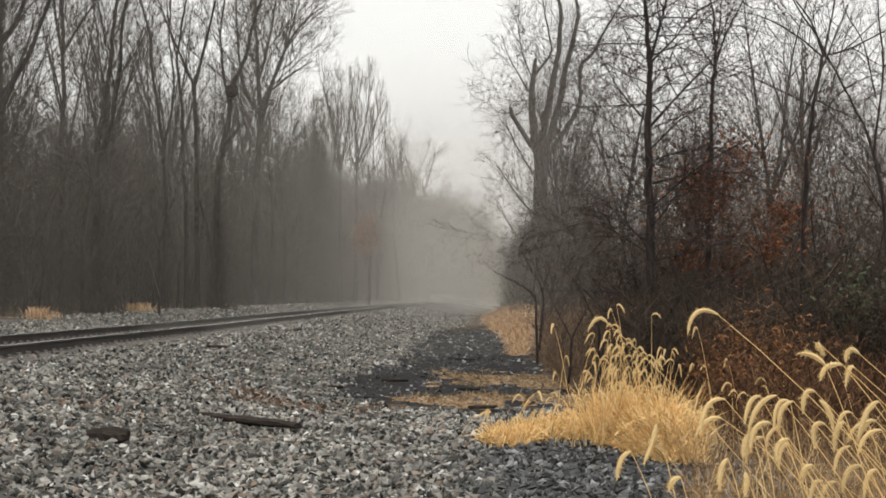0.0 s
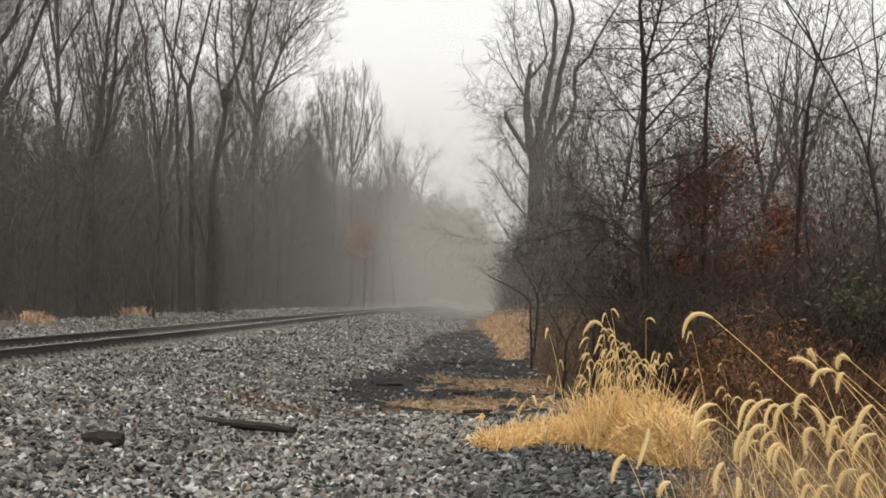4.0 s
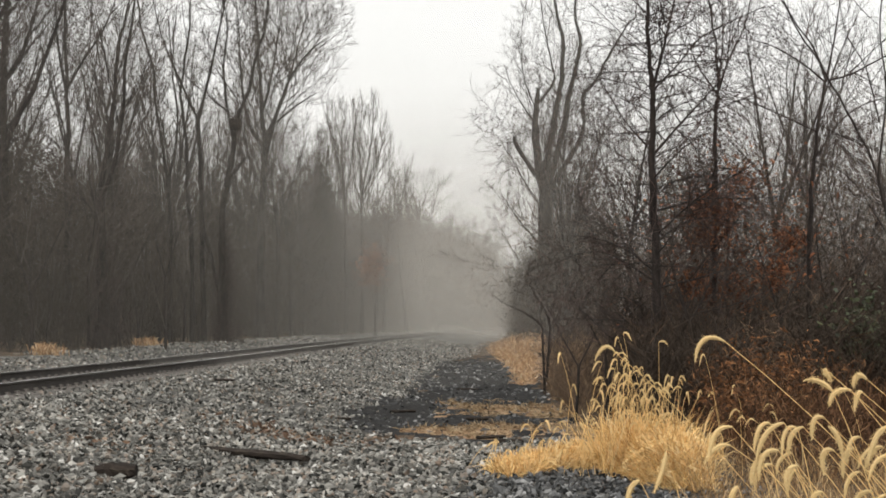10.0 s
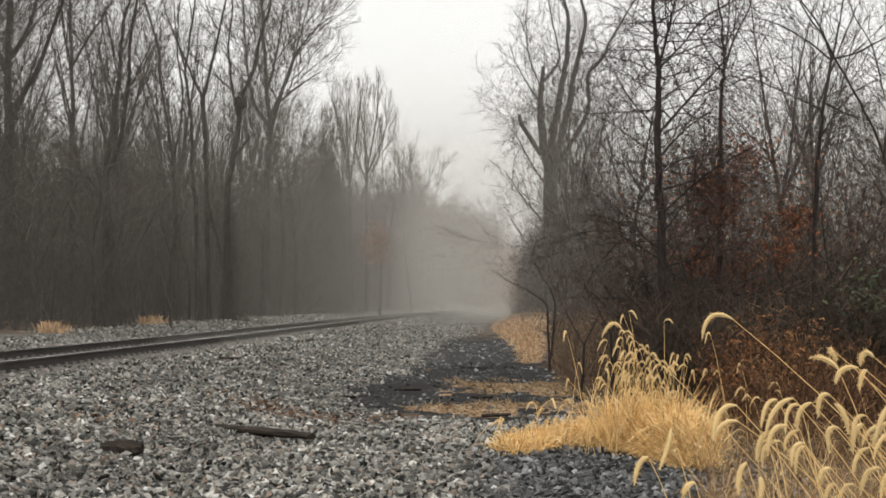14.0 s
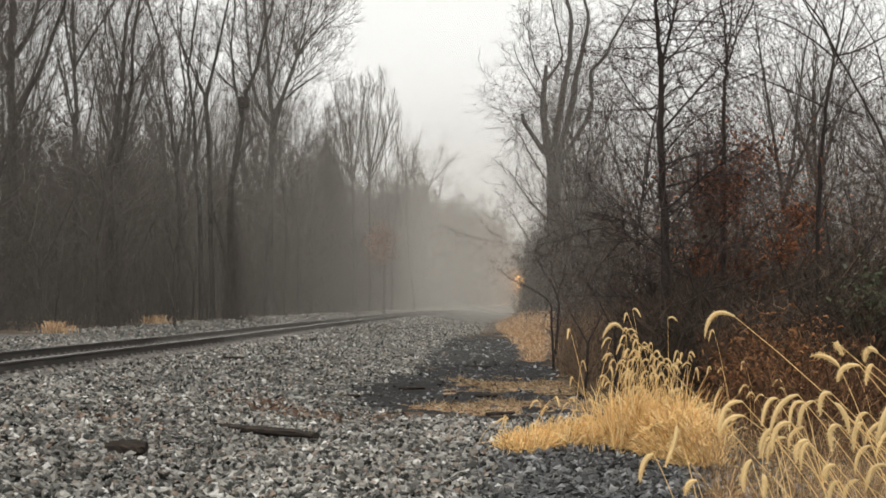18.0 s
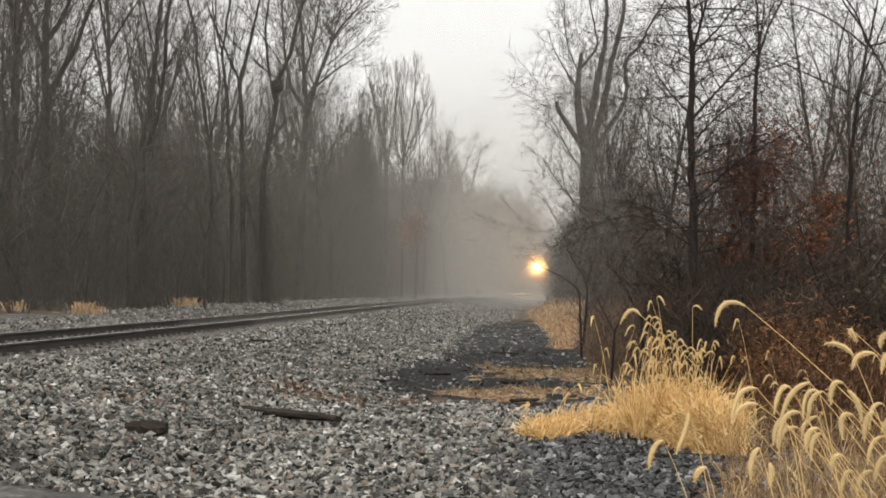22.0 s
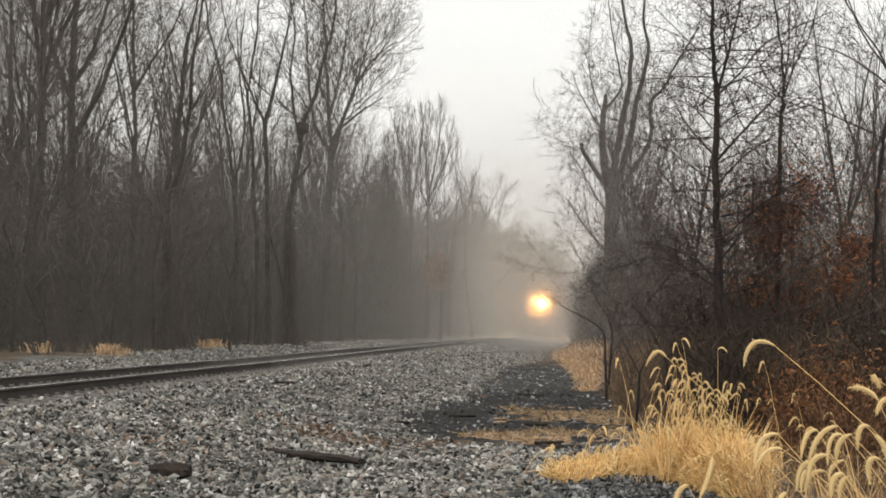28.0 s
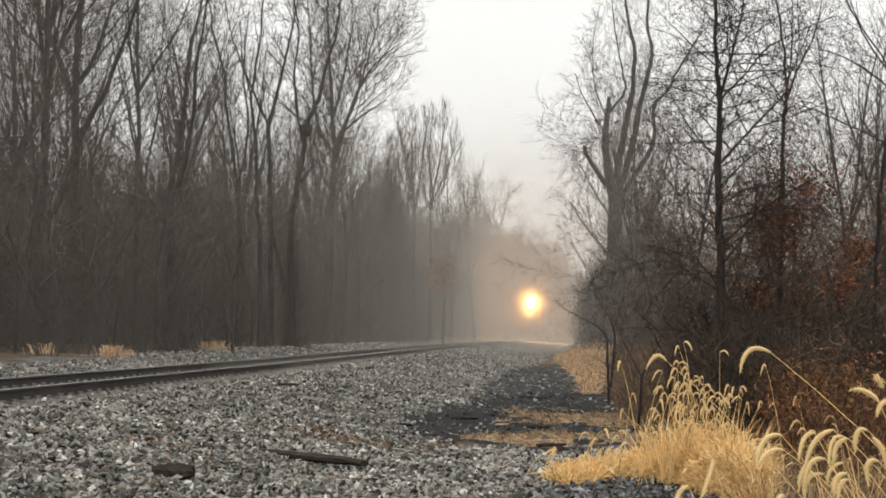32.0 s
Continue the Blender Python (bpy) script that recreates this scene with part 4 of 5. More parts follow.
sapling = bare_tree(1.89, 38.6, -0.4, 56, "small bare sapling beside the gravel", dict(SAPLING, least=0.0017), M_DARKBARK, M_DARKTWIG, [
           ([(0.0, -0.3), (-0.02, 0.49), (-0.04, 0.93), (-0.08, 1.37), (-0.43, 1.64), (-0.82, 1.83), (-1.07, 2.04)], 0.032, 0.006),
           ([(0.02, 0.33), (0.07, 0.93), (0.07, 1.5), (-0.2, 1.99), (-0.33, 2.3), (-0.26, 2.68)], 0.028, 0.006),
           ([(0.07, 1.45), (0.23, 2.02), (0.28, 2.51)], 0.016, 0.005),
           ([(0.01, 0.71), (0.23, 1.04), (0.39, 1.37)], 0.012, 0.004)])
for b, y, h, s in ((204, 37, 5.8, 58), (226, 33, 6.0, 63)):
    wild_tree(*plot(b, y), -0.35, s, h, 0.042, dict(RISING, gap=(0.24, 0.16, 0.13), reach=(1.9, 0.8, 0.35), bare=0.2, least=0.0022), M_DARKBARK, M_DARKTWIG, "slim dark bare tree deep in the thicket", 3, 0.4)
young = [wild_tree(*plot(b, y), -0.35, 64 + k, h, 0.026, dict(RISING, gap=(0.24, 0.17), reach=(1.1, 0.45), bare=0.25, least=0.002), M_DARKBARK, M_DARKTWIG,
                   "slim dark sapling in front of the thicket", 2, 0.5) for k, (b, y, h) in enumerate(((82, 29.0, 3.1), (123, 26.8, 3.4), (166, 27.5, 3.6)))]
rng = random.Random(65)
for k in range(17):
    y = rng.uniform(26.3, 31.0)
    x = (66 + 10.0 * k + rng.uniform(-6, 6)) * y / 1000
    c = copy_thing(young[k % 3], pose(x, y, float(ground_z(x, y)) - 0.05, rng.uniform(-12, 12), rng.uniform(-14, 14), rng.uniform(0, 360)))
    grown = rng.uniform(0.65, 1.15)
    c.scale = (grown, grown, grown)
    tagged(c, "", "", "saplings of the near thicket")
rng = random.Random(61)
near_kinds = [second, third, fourth, main_tree]
far_near = [second, third] + far_kinds
for i in range(48):
    y = 38 + 260 * (i / 48) ** 1.25 + rng.uniform(-1.5, 1.5)
    edge = max(3.1 + 0.012 * y, 0.029 * y + 0.4, float(track_x(y)) + 5.5, 0.085 * y if y < 78 else 0.036 * y + 0.9)
    x = edge + rng.uniform(0.2, 3 + y * 0.16) * (0.5 if i % 2 else 1)
    src = near_kinds[rng.randrange(3)] if y < 60 else far_near[rng.randrange(5)]
    s = (rng.uniform(0.4, 0.7) if y < 70 else rng.uniform(0.6, 1.0)) if src in near_kinds else rng.uniform(0.5, 0.8)
    c = copy_thing(src, pose(x, y, float(ground_z(x, y)) - 0.1, rng.uniform(-5, 5), rng.uniform(-5, 5), rng.uniform(0, 360)))
    c.scale = (s, s, s)
    tagged(c, "bare dark tree in the roadside woods", "tree", "trees of the near woods")
for i in range(110):
    y = 30.5 + 190 * (i / 110) ** 1.5 + rng.uniform(-1, 1)
    edge = max(2.5 + 0.002 * y, (0.08 if 36 < y < 78 else 0.036) * y, float(track_x(y)) + 5)
    x = edge + rng.uniform(0.2, 2.5 + y * 0.13) * (0.4 if i % 3 == 0 else 1)
    ob = red_shrubs[i % 3]
    m = pose(x, y, float(ground_z(x, y)), 0, 0, rng.uniform(0, 360))
    if i < 3:
        ob.matrix_basis = m
        continue
    c = copy_thing(ob, m)
    s = rng.uniform(0.35, 0.75) * (1 if y < 60 else 1.4)
    c.scale = (s, s, s)
    tagged(c, "", "", "shrubs of the near thicket")


def right_brush(r, n):
    y = 25 + 105 * r.uniform(0, 1, n) ** 1.7
    x = np.where(y < 34, 2.45, np.where(y < 78, (0.078 + 0.03 * patchy(y * 0, y, 4.0, 18)) * y, (0.036 + 0.02 * patchy(y * 0, y, 6.0, 19)) * y)) + (1 + 0.2 * y) * r.uniform(0, 1, n)
    return np.stack([x, y, ground_z(x, y) + (0.9 + 1.3 * patchy(x, y, 1.3, 6) + np.where(y < 45, 0.078, 0.1) * y * patchy(x, y, 2.5, 7)) * np.interp(x / y, (0.11, 0.15, 0.2), (1.0, 1.15, 1.25)) * (0.4 + 0.6 * ease(27, 32, y)) * r.uniform(0, 1, n) ** 1.4], 1)


brush = new("thicket_brush", slivers(nrng, "thicket_brush", 190000, right_brush, (0.12, 0.5), (0.005, 0.015), M_BRUSHRED, 0.08))
tagged(brush, "dense red-brown brush filling the thicket", "brush", "", "stuff")


def edge_brush(r, n):
    y = 100 + 38 * r.uniform(0, 1, n)
    side = 5.5 * r.uniform(0, 1, n) ** 0.62
    x = 0.0288 * y + 0.8 * patchy(y * 0, y, 3.0, 23) + 0.3 * r.normal(0, 1, n) + side
    return np.stack([x, y, ground_z(x, y) + np.minimum(4.8 + 0.7 * side, 6.8) * (0.45 + 0.8 * patchy(x, y, 1.3, 9)) * r.uniform(0, 1, n) ** 1.1], 1)


brush = new("edge_brush", slivers(nrng, "edge_brush", 110000, edge_brush, (0.15, 0.5), (0.006, 0.014), M_BRUSH, 0.08))
tagged(brush, "pale brush and saplings at the misty edge of the woods", "brush", "", "stuff")


def low_brush(r, n):
    y = 30 + 20 * r.uniform(0, 1, n)
    x = (0.046 + 0.016 * patchy(y * 0, y, 1.5, 31)) * y + (0.2 + 0.035 * y) * r.uniform(0, 1, n) ** 1.2
    return np.stack([x, y, ground_z(x, y) + (0.25 + 1.1 * patchy(x, y, 0.8, 32)) * r.uniform(0, 1, n) ** 1.5], 1)


brush = new("low_brush", slivers(nrng, "low_brush", 11000, low_brush, (0.1, 0.4), (0.004, 0.01), M_LOWBRUSH, 0.12))
tagged(brush, "low brown brush spilling out of the thicket", "brush", "", "stuff")


def undergrowth(r, n):
    y = 25.4 + 4 * r.uniform(0, 1, n)
    x = (0.118 + 0.11 * r.uniform(0, 1, n)) * y
    return np.stack([x, y, ground_z(x, y) + (0.2 + 1.5 * patchy(x, y, 0.7, 34)) * r.uniform(0, 1, n)], 1)


brush = new("undergrowth", slivers(nrng, "undergrowth", 9000, undergrowth, (0.1, 0.4), (0.004, 0.011), M_LOWBRUSH, 0.15))
tagged(brush, "brown undergrowth at the foot of the thicket", "brush", "", "stuff")


def russet(r, n):
    k = r.integers(0, 9, n)
    p = np.array([[4.4, 30, 3.15], [4.05, 30, 2.55], [3.8, 29.5, 2.75], [4.25, 30.5, 2.75], [4.95, 30, 1.75], [4.35, 30.5, 1.45], [3.95, 30, 2.3], [5.3, 31, 2.3], [3.75, 30, 1.6]])[k]
    return p + r.normal(0, 1, (n, 3)) * np.where(r.uniform(0, 1, n) < 0.7, 0.17, 0.55)[:, None] * np.array([1, 1.5, 0.8])


leaves = new("russet_leaves", flakes(nrng, "russet_leaves", 4200, russet, (0.04, 0.1), (0.018, 0.042), M_REDLEAF, -0.3, 0.3))
tagged(leaves, "withered russet leaves still hanging in the thicket", "leaves", "", "stuff")


def ivy(r, n):
    return np.array([5.5, 26.0, 0.85]) + r.normal(0, 1, (n, 3)) * np.array([0.26, 0.3, 0.24])


green = new("evergreen_leaves", flakes(nrng, "evergreen_leaves", 700, ivy, (0.05, 0.12), (0.03, 0.06), M_GREEN, -0.1, 0.3))
tagged(green, "patch of evergreen leaves in the thicket", "leaves", "", "stuff")

# ---- grass and weeds ----


def clump(r, n):
    x = 0.42 + 1.75 * r.uniform(0, 1, n) ** 0.62
    front = np.interp(x, (0.3, 0.8, 1.3, 1.6, 1.8, 1.95, 2.6), (17.4, 18.2, 19.4, 18.2, 17.0, 16.2, 15.6))
    y = front + 0.9 * (patchy(x, x, 0.1, 11) - 0.3) + r.normal(0, 0.12, n) + np.interp(x, (0.3, 0.9, 1.4, 2.2), (0.45, 0.8, 1.3, 2.2)) * r.uniform(0, 1, n) ** 1.2
    tall = np.interp(x, (0.3, 0.9, 1.4, 1.75, 2.2, 2.6), (0.03, 0.09, 0.16, 0.42, 0.36, 0.2)) * (0.5 + 0.8 * patchy(x, y, 0.25, 12))
    return np.stack([x, y, ground_z(x, y) - 0.03 + tall * r.uniform(0, 1, n) ** 1.3], 1)


grass = new("golden_grass", flakes(nrng, "golden_grass", 26000, clump, (0.1, 0.34), (0.004, 0.009), M_STRAW, 0.22, 0.35))
tagged(grass, "clump of golden dry foxtail grass by the gravel", "grass", "", "stuff")


def tall_clump(r, n):
    x = 1.4 + 0.9 * r.uniform(0, 1, n)
    y = 18 + 1.4 * r.uniform(0, 1, n)
    return np.stack([x, y, ground_z(x, y)], 1)


grass = new("golden_grass", flakes(nrng, "golden_grass", 1100, tall_clump, (0.3, 0.95), (0.004, 0.008), M_STRAW, 0.7, 0.2))
tagged(grass, "tall stalks of golden dry grass", "grass", "", "stuff")


def weeds(r, n):
    y = 16.5 + 9.5 * r.uniform(0, 1, n)
    x = 2.45 + 0.06 * (y - 15) + 3.4 * r.uniform(0, 1, n)
    thick = patchy(x, y, 0.55, 8) * 0.6 + patchy(x, y, 0.22, 28) * 0.4
    return np.stack([x, y, ground_z(x, y) - 0.05 + np.maximum(0, 1.75 * thick - 0.1) * np.interp(x / y, (0.12, 0.17, 0.22), (1.0, 0.85, 0.6)) * r.uniform(0, 1, n)], 1)


weed = new("dead_weeds", flakes(nrng, "dead_weeds", 17000, weeds, (0.06, 0.3), (0.004, 0.014), M_DEADWEED, 0.25, 0.25))
tagged(weed, "tangle of brown dead weeds behind the grass", "weeds", "", "stuff")


def withered(r, n):
    k = r.integers(0, 7, n)
    p = np.array([[2.75, 19.5, 0.35], [2.95, 19.9, 0.55], [3.2, 20.3, 0.4], [3.0, 19.6, 0.15], [3.35, 20.0, 0.6], [2.6, 19.2, 0.2], [3.6, 20.5, 0.45]])[k]
    return p + r.normal(0, 1, (n, 3)) * np.array([0.2, 0.4, 0.16])


weed = new("withered_leaves", flakes(nrng, "withered_leaves", 1100, withered, (0.03, 0.09), (0.01, 0.024), M_WITHERED, -0.1, 0.4))
tagged(weed, "withered orange-brown weed leaves behind the grass", "leaves", "", "stuff")


def near_grass(r, n):
    y = 6.5 + 6 * r.uniform(0, 1, n)
    x = (0.125 + 0.13 * r.uniform(0, 1, n)) * y
    return np.stack([x, y, ground_z(x, y) + 0.5 * r.uniform(0, 1, n)], 1)


weed = new("near_grass", flakes(nrng, "near_grass", 4800, near_grass, (0.12, 0.45), (0.002, 0.0045), M_NEARSTRAW, 0.4, 0.3))
tagged(weed, "loose stalks of dry grass by the gravel", "grass", "", "stuff")


def verge(r, n):
    y = 40 + 70 * r.uniform(0, 1, n) ** 1.3
    x = (0.016 + 0.027 * r.uniform(0, 1, n)) * y
    keep = straw_at(x, y)
    return np.stack([x, y, np.where(keep, ground_z(x, y), -1.5)], 1)


strip = new("verge_grass", flakes(nrng, "verge_grass", 9000, verge, (0.15, 0.5), (0.008, 0.022), M_VERGE, 0.1, 0.3, 0.8))
tagged(strip, "flattened dry grass along the edge of the woods", "grass", "", "stuff")


def far_verge(r, n):
    y = 84 + 44 * r.uniform(0, 1, n)
    x = (0.0225 + 0.026 * r.uniform(0, 1, n) ** 0.9) * y
    tall = (0.15 + 0.75 * patchy(x, y, 1.1, 41)) * ease(0.022, 0.033, x / y)
    return np.stack([x, y, ground_z(x, y) + tall * r.uniform(0, 1, n)], 1)


strip = new("verge_grass", flakes(nrng, "verge_grass", 5000, far_verge, (0.2, 0.5), (0.012, 0.03), M_VERGE, 0.2, 0.3))
tagged(strip, "knee-high orange-tan grass at the misty edge of the woods", "grass", "", "stuff")


def strips(r, n):
    x, y = r.uniform(-0.8, 2.2, n * 6), r.uniform(23.5, 38, n * 6)
    k = np.flatnonzero(straw_at(x, y))[:n]
    k = np.resize(k, n)
    return np.stack([x[k], y[k], ground_z(x[k], y[k]) - 0.01], 1)


strip = new("flattened_grass", flakes(nrng, "flattened_grass", 7000, strips, (0.05, 0.18), (0.006, 0.016), M_TAN, 0.0, 0.1, 0.3))
tagged(strip, "flattened tan grass over black cinders", "grass", "", "stuff")
for bx, dist, n, w in ((-202, 50.5, 240, 0.11), (-150, 67, 200, 0.25), (-236, 50.5, 90, 0.14), (-194, 50.5, 50, 0.09)):
    def tuft(r, k):
        x, y = plot(bx, dist)
        p = np.stack([x + r.normal(0, w, k), y + r.normal(0, 0.3, k), np.zeros(k)], 1)
        p[:, 2] = ground_z(p[:, 0], p[:, 1])
        return p
    t = new("grass_tuft", flakes(nrng, "grass_tuft", n, tuft, (0.12, 0.5), (0.012, 0.03), M_VERGE, 0.7, 0.3))
    tagged(t, "tuft of pale dry grass at the foot of the woods", "grass", "tufts along the far woods", "stuff")

# ---- foxtails ----


def foxtail(name, root, bend, start, top, tip, girth, seed):
    """One stalk with a drooping bristly head; all points in metres."""
    rng = random.Random(seed)
    ob = thing(name, *root, "dry foxtail grass with a drooping golden seed head", "grass", "foxtails by the gravel")
    r0 = Vector(root)
    a, b, c = Vector(bend) - r0, Vector(start) - r0, Vector(top) - r0
    e = Vector(tip) - r0
    stalk = Tubes()
    pts = [a * (2 * k * (1 - k)) + b * (k * k) for k in (0, 0.15, 0.3, 0.5, 0.7, 0.85, 1.0)]
    stalk.add(pts, [0.0022] * 4 + [0.0018, 0.0016, 0.0014], 4)
    part_mesh("stalk", stalk.mesh("stalk", M_STRAW), ob)
    head = Tubes()
    mid = [b * ((1 - k) ** 2) + c * (2 * k * (1 - k)) + e * (k * k) for k in [i / 9 for i in range(10)]]
    fat = [girth * f for f in (0.35, 0.75, 0.95, 1, 1, 1, 0.95, 0.85, 0.6, 0.2)]
    head.add(mid, [f * 0.6 for f in fat], 6)
    for i in range(150):
        k = rng.uniform(0, 8.99)
        j = int(k)
        p = mid[j].lerp(mid[j + 1], k - j)
        d = (mid[j + 1] - mid[j]).normalized()
        way = sideways(rng, d, radians(rng.uniform(35, 75)))
        q = p + way * fat[j] * rng.uniform(1.0, 1.7)
        head.ribbon([p, p.lerp(q, 0.5), q], girth * 0.07)
    part_mesh("seed_head", head.mesh("seed_head", M_FOXTAIL, False), ob)
    return ob


def sight(b, e, y):
    """The point at distance y, b and e thousandths of it to the right and above eye height."""
    return Vector((b * y / 1000, y, 1.0 + e * y / 1000))


# distance, then sideways and upward bearing of the head's start, crest and tip, in thousandths
STANDING = [
    (7.9, 139, -9, 126, -2, 124, -19),
    (10.7, 84, -14, 79, -7, 74, -18),
    (7.5, 192, -34, 187, -27, 178, -28),
    (7.5, 202, -33, 192, -31, 191, -41),
    (7.8, 143, -51, 132, -49, 131, -68),
    (8, 208, -34, 205, -32, 204, -43),
    (8.2, 143, -59, 135, -57, 130, -68),
    (7.2, 170, -48, 159, -50, 156, -67),
    (7, 167, -62, 157, -60, 157, -77),
    (7.4, 178, -51, 170, -53, 171, -65),
    (7.2, 188, -47, 181, -44, 182, -58),
    (7, 190, -51, 196, -55, 197, -66)]
LEANING = [
    (6.9, 193, -63, 185, -60, 188, -75),
    (6.8, 176, -70, 169, -70, 170, -81),
    (7.5, 110, -63, 110, -70, 104, -83),
    (7.2, 98, -77, 92, -78, 91, -91),
    (6.8, 146, -80, 141, -84, 142, -96),
    (6.6, 188, -83, 182, -83, 183, -91),
    (6.8, 220, -51, 213, -53, 210, -70),
    (6.9, 218, -61, 212, -60, 209, -72),
    (6.7, 153, -87, 155, -91, 153, -99),
    (6.8, 121, -90, 116, -90, 115, -97),
    (7, 211, -27, 205, -21, 204, -31),
    (7, 191, -23, 188, -21, 193, -28)]

foxtails = []
for k, (y, bs, es, bt, et, bp, ep) in enumerate(STANDING + LEANING):
    rootb = bs + (es + 190) * random.Random(k).uniform(0.55, 1.0) * (0.35 if k in (2, 14, 15, 16, 20, 21) else 1)
    rx, ry = rootb * y / 1000, y + 0.1
    root = (rx, ry, float(ground_z(rx, ry)) - 0.03)
    s = sight(bs, es, y)
    bend = Vector(root).lerp(s, 0.6) + Vector((0.02, 0, 0.1))
    foxtails.append(foxtail("foxtail", root, bend, s, sight(bt, et, y), sight(bp, ep, y), 0.0155, 200 + k))
rng = random.Random(76)
for k in range(16):
    y = rng.uniform(7.0, 8.6)
    b, e = rng.uniform(152, 224), rng.uniform(-94, -46)
    lean = rng.uniform(5, 10)
    rx = (b + rng.uniform(15, 75)) * y / 1000
    root = (rx, y + 0.1, float(ground_z(rx, y + 0.1)) - 0.03)
    s = sight(b, e, y)
    foxtails.append(foxtail("foxtail", root, Vector(root).lerp(s, 0.6) + Vector((0.02, 0, 0.1)), s, sight(b - lean, e + rng.uniform(-2, 4), y),
                            sight(b - lean * rng.uniform(0.9, 1.3), e - rng.uniform(9, 16), y), rng.uniform(0.012, 0.016), 300 + k))
rng = random.Random(77)
for k in range(130):
    y = rng.uniform(17.6, 19.8)
    if k < 95:
        x = rng.gauss(1.75, 0.3)
        z = rng.uniform(0.0, 0.55) + (rng.uniform(0.1, 0.4) if rng.random() < 0.25 else 0)
    elif k < 112:
        x, z = rng.uniform(0.45, 1.1), rng.uniform(-0.22, 0.1)
    else:
        x, z = rng.uniform(1.2, 3.8), rng.uniform(-0.2, 0.4)
    side = rng.choice((-1, -1, 1)) * rng.uniform(0.015, 0.05)
    deep = rng.uniform(-0.05, 0.05)
    foot = (x + rng.uniform(-0.3, 0.3), y, float(ground_z(x, y)) - 0.03)
    foxtail("foxtail", foot, (foot[0] * 0.5 + x * 0.5, y, z * 0.6), (x, y, z), (x + side, y + deep, z + rng.uniform(0.04, 0.08)),
            (x + side * 2, y + deep * 2, z - rng.uniform(0.02, 0.09)), rng.uniform(0.011, 0.015), 400 + k)

# ---- timber and clutter on the gravel ----


def beam(name, x, y, length, wide, high, turn, label, mat=None, seed=0):
    rng = random.Random(seed)
    bm = bmesh.new()
    n = 9
    rings = []
    for i in range(n):
        a = (i / (n - 1) - 0.5) * length
        f = 0.75 if i in (0, n - 1) else 1.0
        rings.append([bm.verts.new((a, math.cos(q) * wide / 2 * f * rng.uniform(0.8, 1.15), math.sin(q) * high / 2 * f * rng.uniform(0.75, 1.15)))
                      for q in [2 * math.pi * j / 8 + 0.4 for j in range(8)]])
    for r0, r1 in zip(rings, rings[1:]):
        for j in range(8):
            bm.faces.new((r0[j], r0[(j + 1) % 8], r1[(j + 1) % 8], r1[j]))
    bm.faces.new(rings[0][::-1])
    bm.faces.new(rings[-1])
    ob = part(name, bm, mat or M_OLDWOOD)
    ob.matrix_basis = pose(x, y, float(ground_z(x, y)) + high * 0.45, rng.uniform(-8, 8), 0, turn)
    return tagged(ob, label, "timber")


beam("old_timber", -2.06, 20.0, 2.3, 0.15, 0.09, -51, "long rotten dark timber lying on the gravel", None, 1)
beam("timber_block", -2.72, 16.5, 0.34, 0.16, 0.14, -8, "short block of rotten dark wood on the gravel", None, 2)
for k, (b, y, ln, turn) in enumerate(((-101, 23.4, 0.22, 20), (-114, 36, 0.9, -50), (-67, 34, 0.25, 5), (-52, 28.6, 0.3, 10), (22, 24, 0.5, 25), (-22, 31, 0.5, 15),
                                      (10, 42, 0.6, 10), (31, 23.2, 0.45, 5), (-30, 47, 0.8, -20), (15, 28, 0.4, 0))):
    x, y = plot(b, y)
    beam("wood_scrap", x, y, ln * 0.8, 0.08, 0.05, turn + 25 * math.sin(7 * k), "dark scrap of rotten wood on the gravel", None, 10 + k)


def litter(r, n):
    k = r.integers(0, 7, n)
    p = np.array([[-2.55, 25.2], [-2.3, 24.4], [-1.9, 23.8], [-3.4, 19.6], [-1.5, 23.2], [-1.0, 22.9], [-2.1, 24.0]])[k] + r.normal(0, 1, (n, 2)) * np.array([0.3, 0.55])
    return np.stack([p[:, 0], p[:, 1], ground_z(p[:, 0], p[:, 1]) + 0.035], 1)


bits = new("leaf_scatter", flakes(nrng, "leaf_scatter", 330, litter, (0.03, 0.11), (0.012, 0.045), M_FALLEN, 0.0, 0.05, 0.4))
tagged(bits, "fallen orange-brown leaves and straw on the gravel", "leaves", "", "stuff")

# ---- ballast ----


def scatter(r, n, y0, y1, lo, hi):
    y = r.uniform(y0, y1, n)
    x = track_x(y) + r.uniform(lo, hi, n)
    keep = (x > -0.28 * y - 0.5) & (x < 0.26 * y + 0.3) & ~(cinder_at(x, y) & (r.uniform(0, 1, n) < 0.96)) & ~straw_at(x, y)
    d = x - track_x(y)
    keep &= (np.abs(np.abs(d) - 0.753) > 0.1) & ~((d > 0.6) & (d < 1.35) & (y > 20) & (r.uniform(0, 1, n) < 0.8)) & ((d < 5.9 + 0.3 * np.sin(y * 1.3)) | (y < 23.6))
    keep &= (d < 8) | (x < 2.6)
    return x[keep], y[keep]


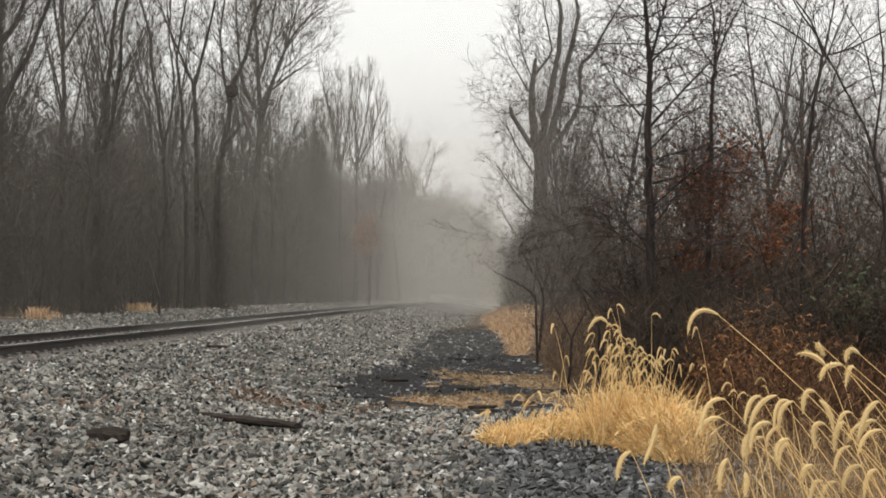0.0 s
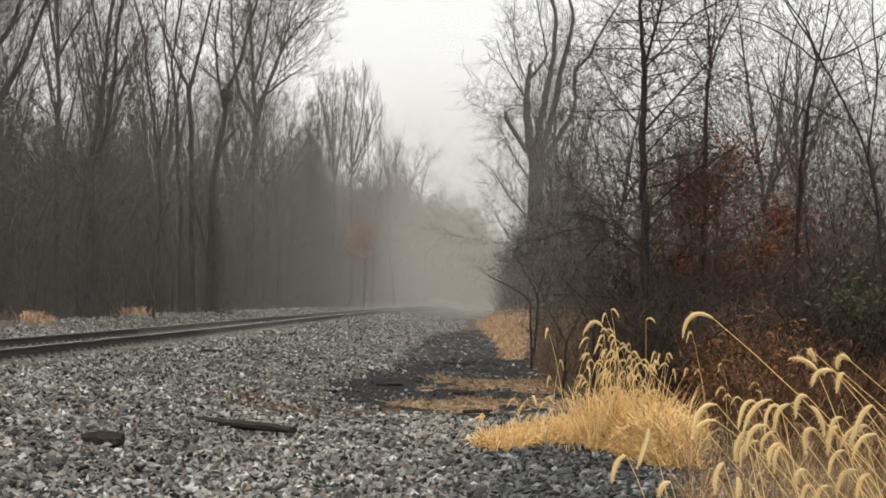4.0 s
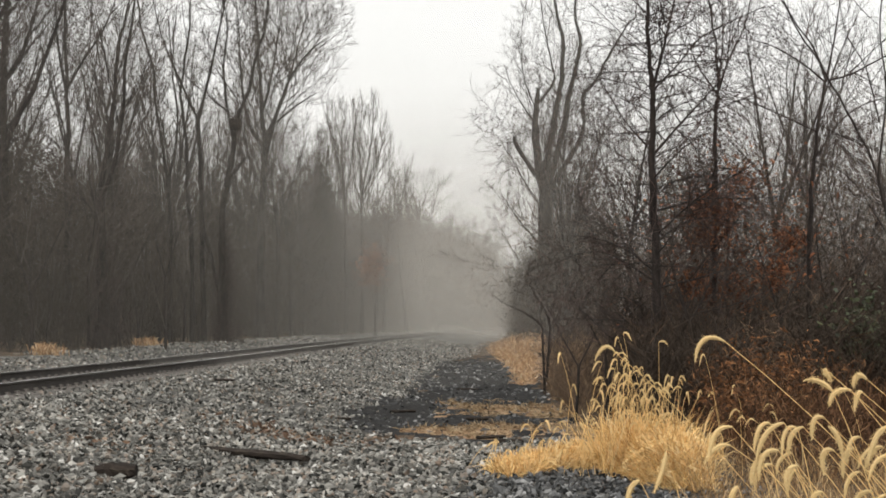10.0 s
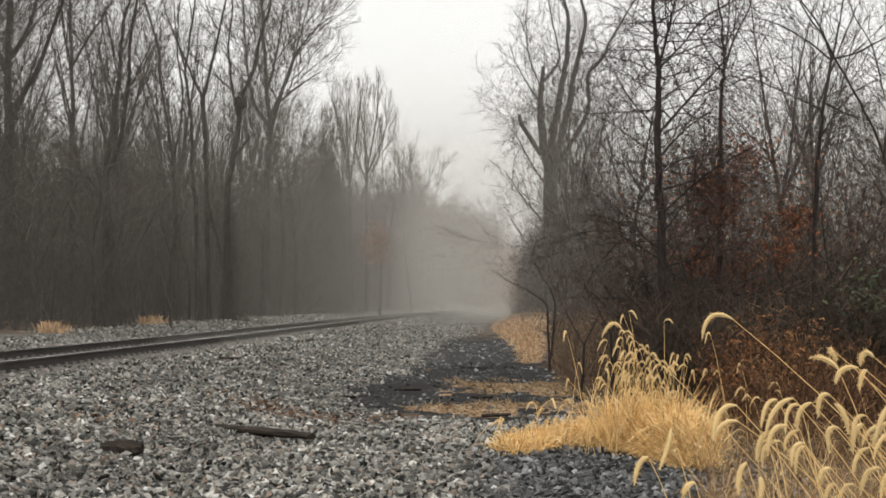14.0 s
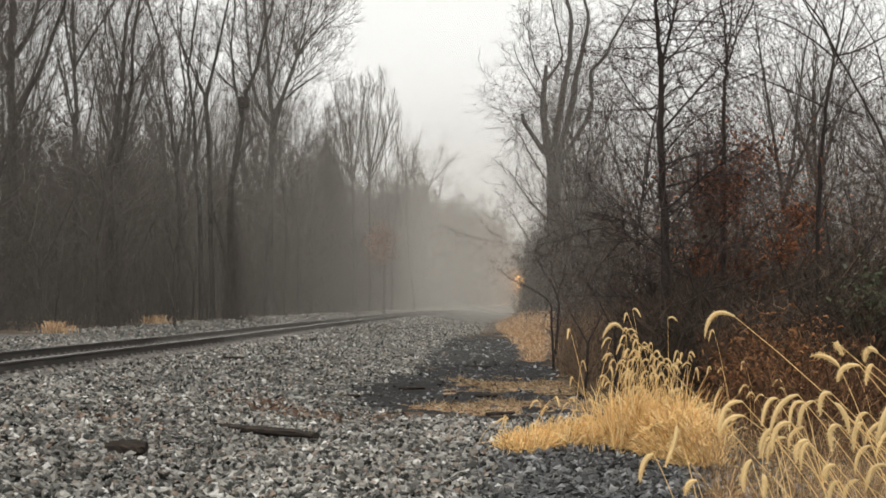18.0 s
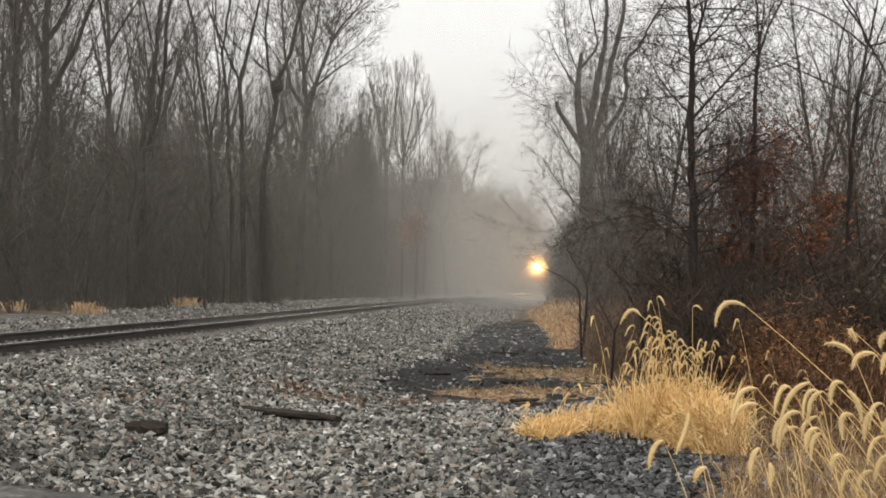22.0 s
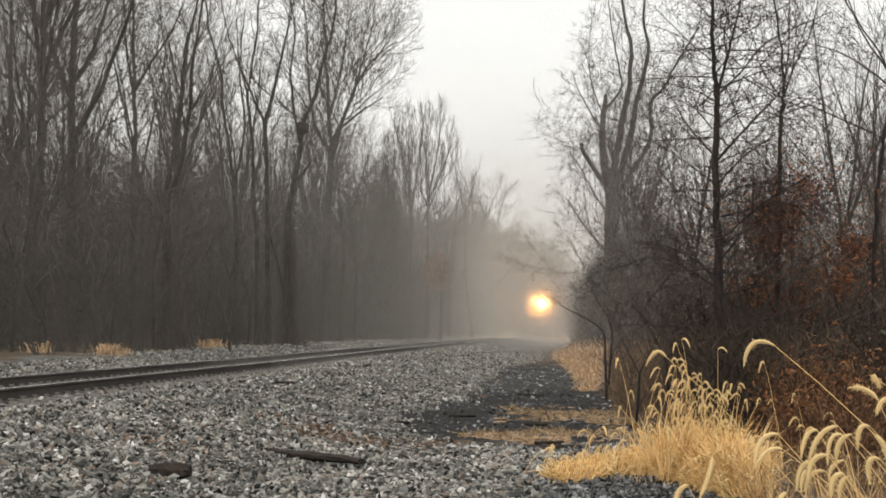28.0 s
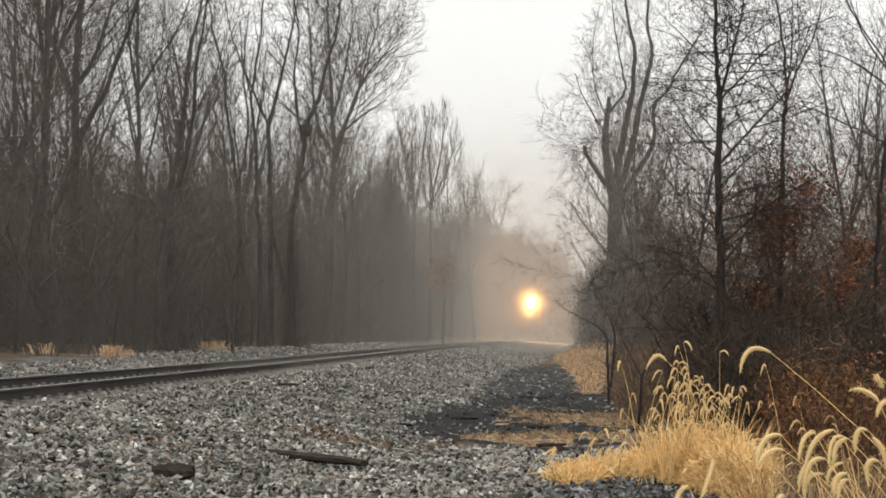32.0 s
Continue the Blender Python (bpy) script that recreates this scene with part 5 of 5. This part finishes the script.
for n, y0, y1, lo, hi, sz in ((46000, 12.5, 25, -1.2, 10.5, 0.085), (32000, 25, 50, -3.6, 7.5, 0.085), (30000, 50, 130, -5, 6.3, 0.11)):
    x, y = scatter(nrng, n, y0, y1, lo, hi)
    size = sz * nrng.uniform(0.45, 1.35, len(x))
    z = ground_z(x, y) + size * nrng.uniform(0.0, 0.35, len(x))
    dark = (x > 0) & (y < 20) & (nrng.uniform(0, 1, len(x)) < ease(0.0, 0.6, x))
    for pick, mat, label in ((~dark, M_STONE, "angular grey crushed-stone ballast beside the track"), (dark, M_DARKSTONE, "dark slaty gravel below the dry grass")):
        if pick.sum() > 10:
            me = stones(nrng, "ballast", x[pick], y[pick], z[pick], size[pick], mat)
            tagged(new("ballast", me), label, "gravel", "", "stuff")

x, y = nrng.uniform(-1.6, 2.6, 1900), 23 + 50 * nrng.uniform(0, 1, 1900) ** 1.2
chip = cinder_at(x, y)
x, y = x[chip], y[chip]
size = 0.07 * nrng.uniform(0.4, 1.6, len(x)) * (1 + y / 60)
tagged(new("cinder_chips", stones(nrng, "cinder_chips", x, y, ground_z(x, y), size, M_DARKSTONE)), "dark chips of cinder and slate on black ground", "gravel", "", "stuff")

# the nearest stones, each by itself
loose = []
for k in range(8):
    me = stones(nrng, "stone", np.zeros(1), np.zeros(1), np.zeros(1), np.array([0.085]), M_STONE_ONE)
    loose.append(me)
near_bed = bpy.data.objects["ballast"]
rng = random.Random(314)
for k in range(300):
    y = rng.uniform(13.4, 15.6)
    x = rng.uniform(-0.26 * y, 0.0)
    st = part_mesh("stone", loose[k % 8], near_bed)
    s = rng.uniform(0.7, 1.4)
    st.matrix_basis = pose(x, y, float(ground_z(x, y)) + 0.02, rng.uniform(-25, 25), rng.uniform(-25, 25), rng.uniform(0, 360)) @ Matrix.Diagonal((s, s, s, 1))

# ---- train ----
train = thing("locomotive", 0, 0, 0, "dark diesel locomotive with its headlight on, half hidden in mist", "locomotive")
part("cab", box(bmesh.new(), 2.9, 2.4, 2.7, Matrix.Translation((0, 2.2, 3.0)), 0.12), M_LOCO, train)
part("nose", box(bmesh.new(), 2.2, 0.5, 1.3, Matrix.Translation((0, 0.95, 2.1)), 0.15), M_LOCO, train)
part("hood", box(bmesh.new(), 2.0, 13.6, 2.6, Matrix.Translation((0, 10.2, 2.85)), 0.15), M_LOCO, train)
part("frame", box(bmesh.new(), 3.0, 18, 0.35, Matrix.Translation((0, 9.2, 1.3)), 0.05), M_STEEL, train)
part("plow", box(bmesh.new(), 2.7, 0.25, 0.9, Matrix.Translation((0, 0.15, 0.75)), 0.06), M_STEEL, train)
for x in (-0.75, 0.75):
    part("windscreen", box(bmesh.new(), 0.95, 0.05, 0.6, Matrix.Translation((x, 0.99, 3.7)), 0.02), M_GLASS, train)
    part("ditch_light", rod(bmesh.new(), 0.1, 0.08, Matrix.Translation((x * 1.2, 0.02, 1.5)) @ pose(0, 0, 0, 90)), M_DITCH, train)
    part("handrail", rod(bmesh.new(), 0.025, 1.1, Matrix.Translation((x * 1.9, 0.1, 2.0)), 8), M_LOCOTRIM, train)
part("headlight", rod(bmesh.new(), 0.2, 0.1, Matrix.Translation((0, 0.96, 4.25)) @ pose(0, 0, 0, 90), 20), M_HEADLAMP, train, "glaring warm-white headlight")
for y in (2.6, 4.4, 6.2, 12.6, 14.4, 16.2):
    for x in (-0.753, 0.753):
        part("wheel", rod(bmesh.new(), 0.5, 0.14, Matrix.Translation((x, y, 0.5)) @ pose(0, 0, 0, 0, 90), 24), M_STEEL, train)
for ahead, reach, mat in ((0.32, 5.0, M_NEARMIST), (-14.0, 13.0, M_WIDEMIST)):
    puff = bmesh.new()
    bmesh.ops.create_circle(puff, cap_ends=True, segments=40, radius=reach, matrix=pose(0, 0, 0, 90))
    part("mist_puff", puff, mat, train, "thin mist lit up by the headlight", pose(0, ahead, 4.25))


def rail_pose(y):
    return pose(float(track_x(y)), y, RAIL_TOP + float(track_sag(y)), 0, 0, -math.degrees(math.atan(track_slope(y))))


def motions():
    """The train comes up the line and slows; the near foxtails nod in the wind."""
    walk(train, [(t, rail_pose(y)) for t, y in ((0, 600), (6, 512), (12, 428), (16, 379), (19, 344), (21, 319), (23, 299), (25, 281), (28, 257), (32, 231))])
    for k, ob in enumerate(foxtails):
        x, y, z = ob.location
        rng = random.Random(900 + k)
        rows = []
        for i in range(33):
            sway = 0.35 * math.sin(i * 1.9 + k * 0.7) + 0.25 * rng.uniform(-1, 1)
            rows.append((float(i), pose(x, y, z, 0.3 * sway, sway, 0)))
        walk(ob, rows)


motions()
